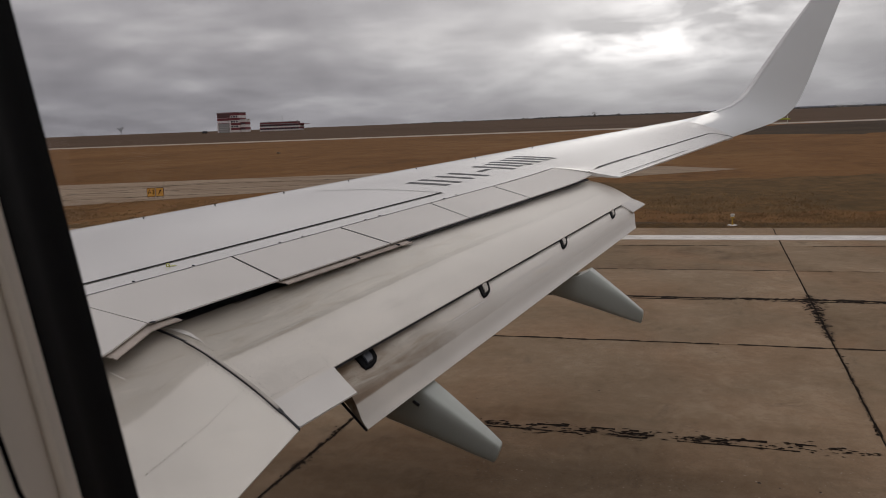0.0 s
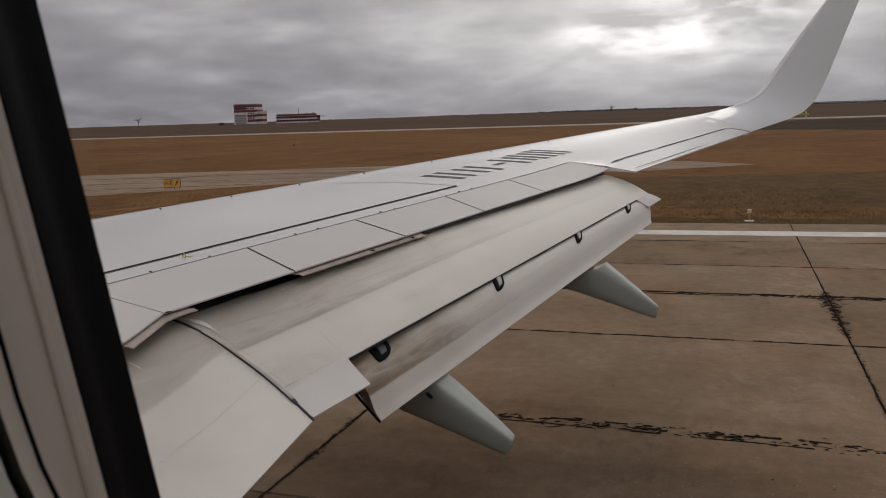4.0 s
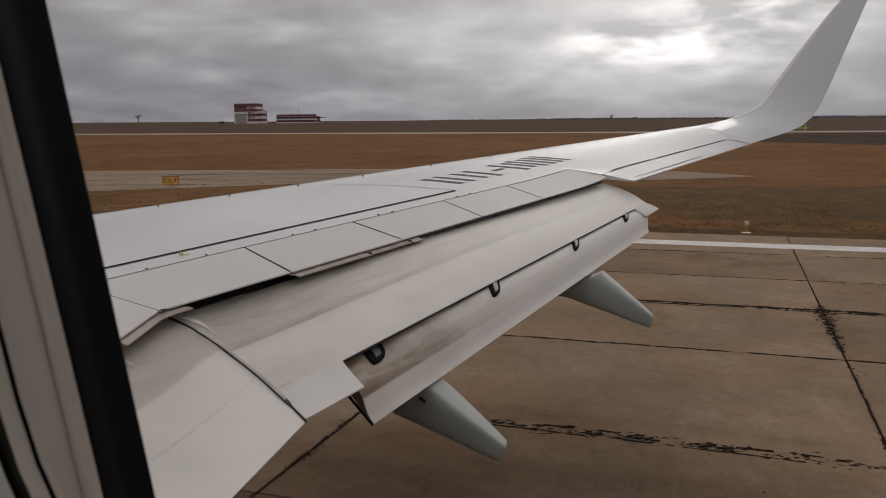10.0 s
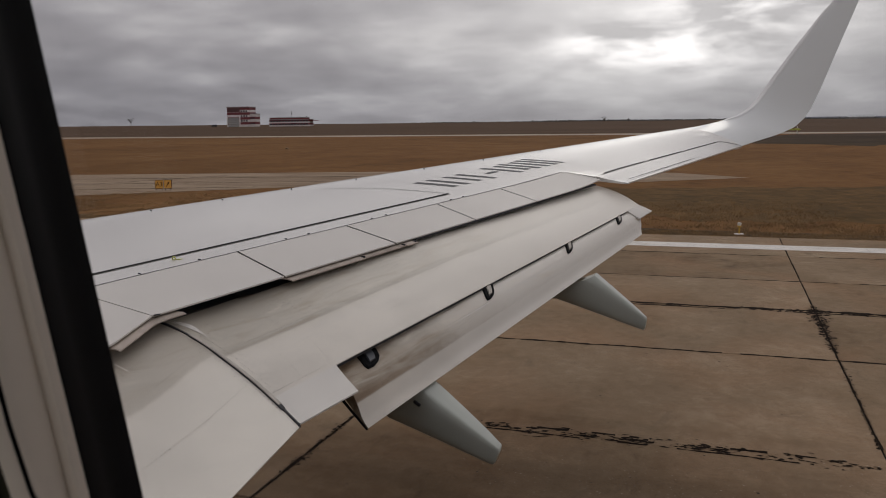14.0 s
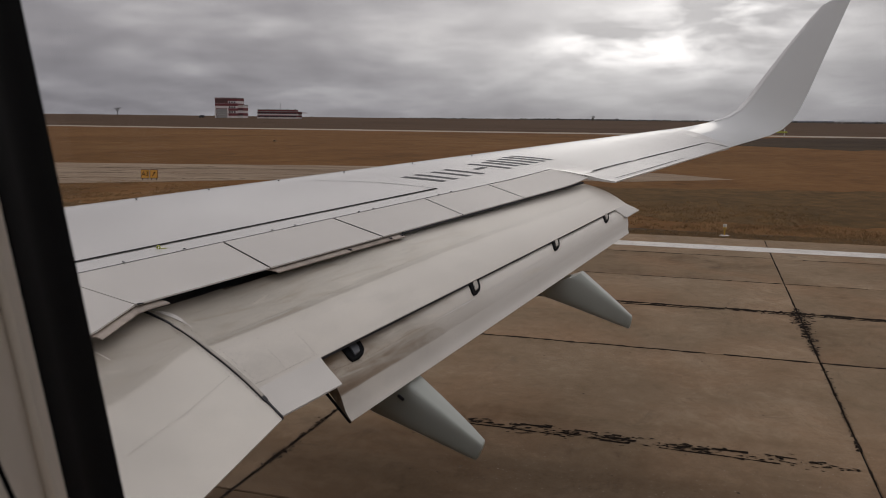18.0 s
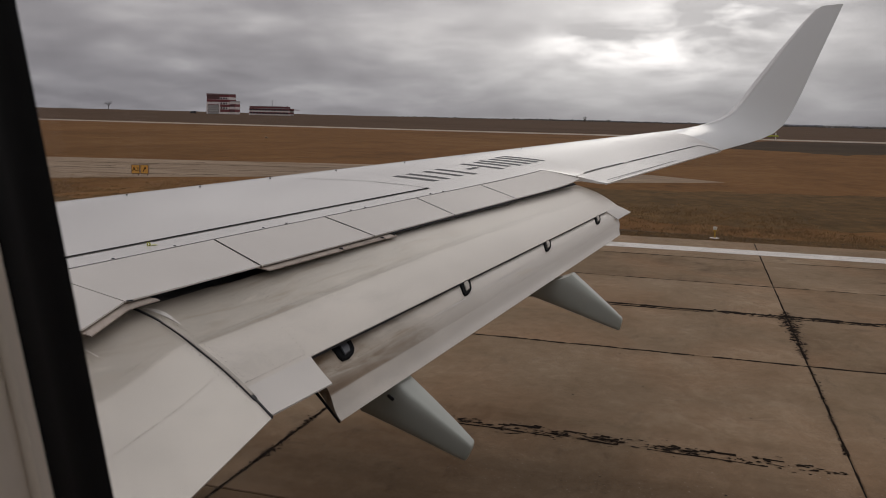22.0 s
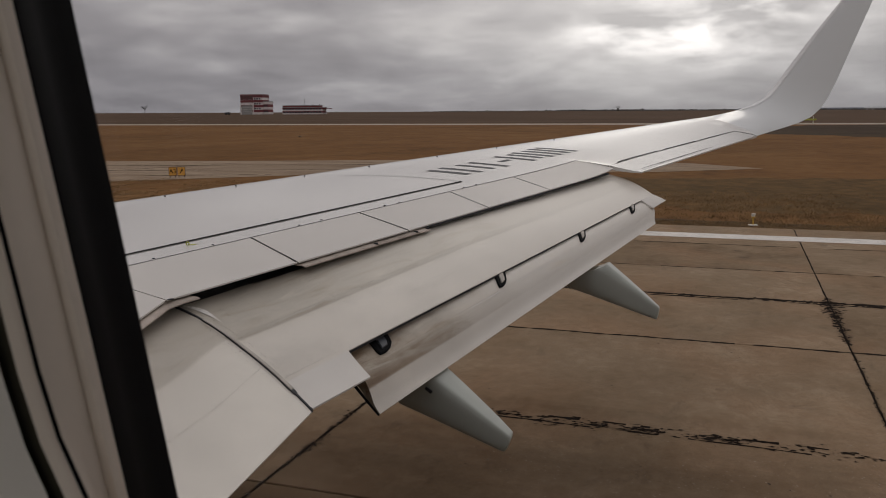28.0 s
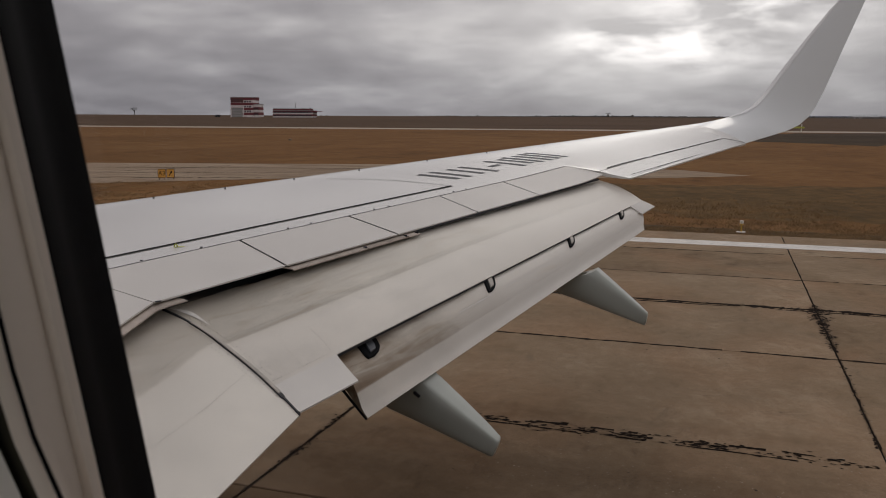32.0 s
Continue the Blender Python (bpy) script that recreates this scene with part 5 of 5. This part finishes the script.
# ---- buildings
BRICK_RED = material("dull_red_band_paint", (0.20, 0.052, 0.06), 0.8, vary=0.2, scale=0.3)
BAND_WHITE = material("dirty_white_band_paint", (0.72, 0.67, 0.655), 0.8, vary=0.12, scale=0.3)
STATION_GLASS = material("reddish_dark_glazing", (0.10, 0.045, 0.045), 0.3, vary=0.25, scale=0.4)
PANE = material("dark_window_pane", (0.05, 0.05, 0.06), 0.2)
ROOF_WHITE = material("pale_sheet_roof", (0.36, 0.37, 0.39), 0.6)
GREY_WALL = material("grey_wall", (0.32, 0.31, 0.30), 0.8)


def banded_block(parent, x0, x1, y0, y1, z0, z1, bands, first_red):
    h = (z1 - z0) / bands
    for i in range(bands):
        mat = BRICK_RED if (i % 2 == 0) == first_red else BAND_WHITE
        e = 0.05 if mat is BRICK_RED else 0.0
        part("wall_band", box(((x0 + x1) / 2, (y0 + y1) / 2, z0 + h * (i + 0.5)), (x1 - x0 + e, y1 - y0 + e, h)), mat, parent, smooth=False)
    part("roof", box(((x0 + x1) / 2, (y0 + y1) / 2, z1 + 0.2), (x1 - x0 + 0.6, y1 - y0 + 0.6, 0.4)), GREY_WALL, parent, smooth=False)


def windows_on(parent, xs, y, zs, w, h):
    for x in xs:
        for z in zs:
            win = part("window", box((x, y, z), (w, 0.3, h)), PANE, parent, smooth=False)
            part("sill", box((x, y - 0.12, z - h / 2 - 0.06), (w + 0.2, 0.3, 0.12)), GREY_WALL, win, smooth=False)


def fire_station():
    e = empty("airfield_station", "four-storey building banded dull red and white with garage door", "building", (0, 0, 0))
    banded_block(e, -24.5, -4.5, 0, 14, 0, 16.4, 8, False)
    banded_block(e, -4.5, 0, 1.5, 12, 0, 10.8, 5, False)
    part("glazed_front", box((-18.6, -0.06, 14.2), (11.4, 0.3, 3.4)), STATION_GLASS, e, "dark reddish glazed top storey", False)
    for x in (-24.0, -21.4, -18.7, -16.0, -13.2):
        part("mullion", box((x, -0.2, 14.2), (0.3, 0.3, 3.4)), BRICK_RED, e, smooth=False)
    for x in (-24.2, -13.1):
        part("pillar", box((x, -0.15, 4.1), (0.9, 0.5, 8.2)), BAND_WHITE, e, smooth=False)
    door = part("garage_door", box((-18.7, -0.1, 4.0), (9.4, 0.4, 7.8)), GREY_WALL, e, "large pale grey garage door", False)
    for z in (1.5, 3.0, 4.5, 6.0):
        part("door_rail", box((-18.7, -0.32, z), (9.2, 0.1, 0.14)), BAND_WHITE, door, smooth=False)
    windows_on(e, [-11.4, -9.2, -7.0], -0.05, (5.2, 9.2, 13.3), 1.4, 1.2)
    windows_on(e, [-3.4, -1.3], 1.45, (2.9, 7.4), 1.2, 1.2)
    part("parapet", box((-14.5, 7, 16.9), (20.2, 14.2, 0.35)), BRICK_RED, e, smooth=False)
    part("antenna", box((-23.5, 2, 18.2), (0.14, 0.14, 2.6)), GREY_METAL, e, smooth=False)
    e.matrix_basis = pose(-377.5, 640, land(-388, 640) - 0.25, 0, 0, 8)


def long_station():
    e = empty("airfield_hall", "long two-storey building banded in dull red and white", "building", (0, 0, 0))
    banded_block(e, -35, 0, 0, 10, 0, 5.6, 4, False)
    banded_block(e, -35, -3, 1, 9, 6.0, 7.2, 1, True)
    part("canopy", box((2.2, 6, 5.0), (5, 10, 0.5)), BRICK_RED, e, smooth=False)
    windows_on(e, [-33.4 + 2.6 * i for i in range(13)], -0.05, (1.9, 4.6), 1.8, 1.1)
    part("mast", box((-17, 5, 9.5), (0.35, 0.35, 6.0)), GREY_METAL, e, "thin roof mast", False)
    for x in (-28, -10, -4):
        part("chimney", box((x, 5, 7.7), (0.8, 0.8, 1.2)), GREY_WALL, e, smooth=False)
    e.matrix_basis = pose(-326, 640, land(-342, 640) - 0.25, 0, 0, 8)


fire_station()
long_station()


def shed(x, y, w, d, h, mat_roof, rot):
    e = empty("hangar", "low far-off shed with a pale sheet roof", "building", (0, 0, 0), group="far sheds on the horizon")
    part("wall", box((0, 0, h * 0.35), (w, d, h * 0.7)), GREY_WALL, e, smooth=False)
    b = bmesh.new()
    grid(b, [[(-w / 2, -d / 2, h * 0.7), (-w / 2, 0, h), (-w / 2, d / 2, h * 0.7)], [(w / 2, -d / 2, h * 0.7), (w / 2, 0, h), (w / 2, d / 2, h * 0.7)]], close=True, caps=True)
    part("roof", b, mat_roof, e, smooth=False)
    e.matrix_basis = pose(x, y, land(x, y) - 0.1, 0, 0, rot)


for x, y, w, d, h, rot in ((-70, 1700, 24, 14, 5, 4), (200, 1450, 40, 20, 6.5, -6), (262, 1500, 22, 16, 7, 0), (330, 1420, 34, 20, 7.5, -4),
                           (40, 1800, 18, 12, 5, 8), (118, 1700, 20, 12, 6, 0), (-250, 1900, 20, 12, 5, 0), (420, 1500, 38, 18, 7, 3)):
    shed(x, y, w, d, h, ROOF_WHITE, rot)

FOLIAGE = material("far_bare_trees", (0.085, 0.077, 0.068), 0.9, vary=0.4, scale=0.02, fine=0.2)


def far_woods():
    """Low belts of trees on the horizon."""
    rng = random.Random(21)
    verts, faces = [], []

    def clump(x, y, r, h):
        k = len(verts)
        rings, seg = 3, 6
        for i in range(rings + 1):
            f = i / rings
            rr = r * (0.75, 1.0, 0.7, 0.12)[i]
            for j in range(seg):
                a = math.tau * j / seg
                q = rng.uniform(0.65, 1.25)
                verts.append((x + rr * q * math.cos(a), y + rr * q * math.sin(a), land(x, y) - 0.15 + h * f * rng.uniform(0.85, 1.1)))
        for i in range(rings):
            for j in range(seg):
                faces.append((k + i * seg + j, k + i * seg + (j + 1) % seg, k + (i + 1) * seg + (j + 1) % seg, k + (i + 1) * seg + j))
        faces.append(tuple(k + rings * seg + j for j in range(seg)))

    for i in range(15000):
        x = rng.uniform(-2600, 1900)
        y = rng.uniform(1350, 1900)
        dens = 0.5 + 0.5 * noise.noise((x * 0.004, 3.3, 0)) + 0.3 * noise.noise((x * 0.03, 1.3, 0))
        if x < -500 and rng.random() > 0.03:
            continue
        if rng.random() > dens + 0.42:
            continue
        s = rng.uniform(0.45, 0.95) * (1.25 if rng.random() < 0.05 else 1)
        clump(x, y, 3.4 * s, 4.6 * s * (1 if x > -300 else 0.7))
    me = bpy.data.meshes.new("far_trees")
    me.from_pydata(verts, [], faces)
    me.materials.append(FOLIAGE)
    tagged(new("far_trees", me), "dark belts of bare trees on the horizon", "trees", kind="stuff")


far_woods()

BARK = material("grey_bark", (0.075, 0.062, 0.05), 0.9, vary=0.3, scale=2.0)


def lone_tree(x, y, h, seed):
    """A bare tree: tapered trunk, forked limbs and a ragged crown of twig clumps."""
    rng = random.Random(seed)
    e = empty("tree", "lone bare tree standing on the far edge of the field", "tree", (x, y, land(x, y) - 0.05), group="lone trees on the horizon")

    def stick(a, b, r0, r1):
        bm = bmesh.new()
        d = (b - a).normalized()
        u = d.orthogonal().normalized()
        v = d.cross(u)
        grid(bm, [[p + (u * math.cos(math.tau * i / 6) + v * math.sin(math.tau * i / 6)) * r for i in range(6)] for p, r in ((a, r0), (a.lerp(b, 0.5) + u * r1 * 0.8, (r0 + r1) / 2), (b, r1))], close=True, caps=True)
        return bm

    top = Vector((0, 0, h * 0.45))
    part("trunk", stick(Vector((0, 0, 0)), top, h * 0.045, h * 0.028), BARK, e)
    tips = []
    for i in range(9):
        a = math.tau * i / 9 + rng.uniform(-0.3, 0.3)
        tip = top * rng.uniform(0.8, 1.0) + Vector((math.cos(a) * h * rng.uniform(0.25, 0.5), math.sin(a) * h * rng.uniform(0.25, 0.5), h * rng.uniform(0.2, 0.5)))
        part("limb", stick(top * rng.uniform(0.7, 1.0), tip, h * 0.018, h * 0.006), BARK, e)
        tips.append(tip)
    verts, faces = [], []
    for tip in tips:
        for _ in range(70):
            p = tip + Vector((rng.gauss(0, 1), rng.gauss(0, 1), rng.gauss(0, 0.8))) * h * 0.10
            d = Vector((rng.uniform(-1, 1), rng.uniform(-1, 1), rng.uniform(0.1, 1.2))) * h * 0.07
            w = Vector((rng.uniform(-1, 1), rng.uniform(-1, 1), 0)) * h * 0.012
            k = len(verts)
            verts.extend([tuple(p - w), tuple(p + w), tuple(p + d)])
            faces.append((k, k + 1, k + 2))
    me = bpy.data.meshes.new("crown")
    me.from_pydata(verts, [], faces)
    me.materials.append(FOLIAGE)
    crown = new("crown", me)
    crown.parent = e


lone_tree(-660, 840, 8.5, 3)
lone_tree(-118, 900, 5.0, 4)
lone_tree(205, 1050, 9.0, 6)


def parked_van(x, y):
    """A dark service van seen from far off."""
    e = empty("service_van", "dark service van parked beside the banded building", "van", (x, y, land(x, y)))
    paint = material("dark_van_paint", (0.035, 0.035, 0.04), 0.4)
    part("body", box((0.4, 0, 1.25), (3.6, 1.9, 1.5), bevel=0.12), paint, e)
    part("bonnet", box((-1.9, 0, 0.85), (1.2, 1.8, 0.75), bevel=0.15), paint, e)
    part("windscreen", box((-1.38, 0, 1.55), (0.08, 1.6, 0.6), Matrix.Rotation(radians(20), 4, "Y")), PANE, e)
    for wx in (-1.6, 1.5):
        for wy in (-0.85, 0.85):
            b = bmesh.new()
            grid(b, [[(wx + q * math.cos(math.tau * i / 14), wy + w, 0.36 + q * math.sin(math.tau * i / 14)) for i in range(14)] for w, q in ((-0.11, 0.30), (-0.09, 0.36), (0.09, 0.36), (0.11, 0.30))], close=True, caps=True)
            part("wheel", b, BLACK, e)


parked_van(-412, 632)

# the blue-grey base colour carries the haze of distance
HILL = material("hazy_far_hills", (0.20, 0.21, 0.24), 1.0, vary=0.05, scale=0.002, fine=0.01)


def far_hills():
    verts, faces = [], []
    n = 120
    for i in range(n + 1):
        a = radians(lerp(-38, 50, i / n))
        h = 5 + 17 * max(0.0, math.sin(radians(lerp(-20, 150, i / n)))) + 8 * noise.noise((i * 0.11, 7, 0))
        x, y = 4300 * math.sin(a), 4300 * math.cos(a)
        verts.extend([(x, y, -3), (x * 1.01, y * 1.01, 16 + max(2, h * 0.5)), (x * 1.06, y * 1.06, -3)])
        if i:
            k = 3 * i
            faces.extend([(k - 3, k, k + 1, k - 2), (k - 2, k + 1, k + 2, k - 1)])
    me = bpy.data.meshes.new("backdrop_hills")
    me.from_pydata(verts, [], faces)
    me.materials.append(HILL)
    tagged(new("backdrop_hills", me), "low hazy hills on the horizon", "hills", kind="structure")


far_hills()

# ---- runway slabs
meshes = {}
for j in range(len(SLAB_Y) - 1):
    y0, y1 = SLAB_Y[j], SLAB_Y[j + 1]
    key = round(y1 - y0, 2)
    if key not in meshes:
        meshes[key] = slab_mesh(SLAB_L, y1 - y0)
    for i in range(-15, 17):
        ob = new("slab", meshes[key])
        ob.location = (SLAB_X0 + i * SLAB_L, y0, 0)
        ob.parent = runway
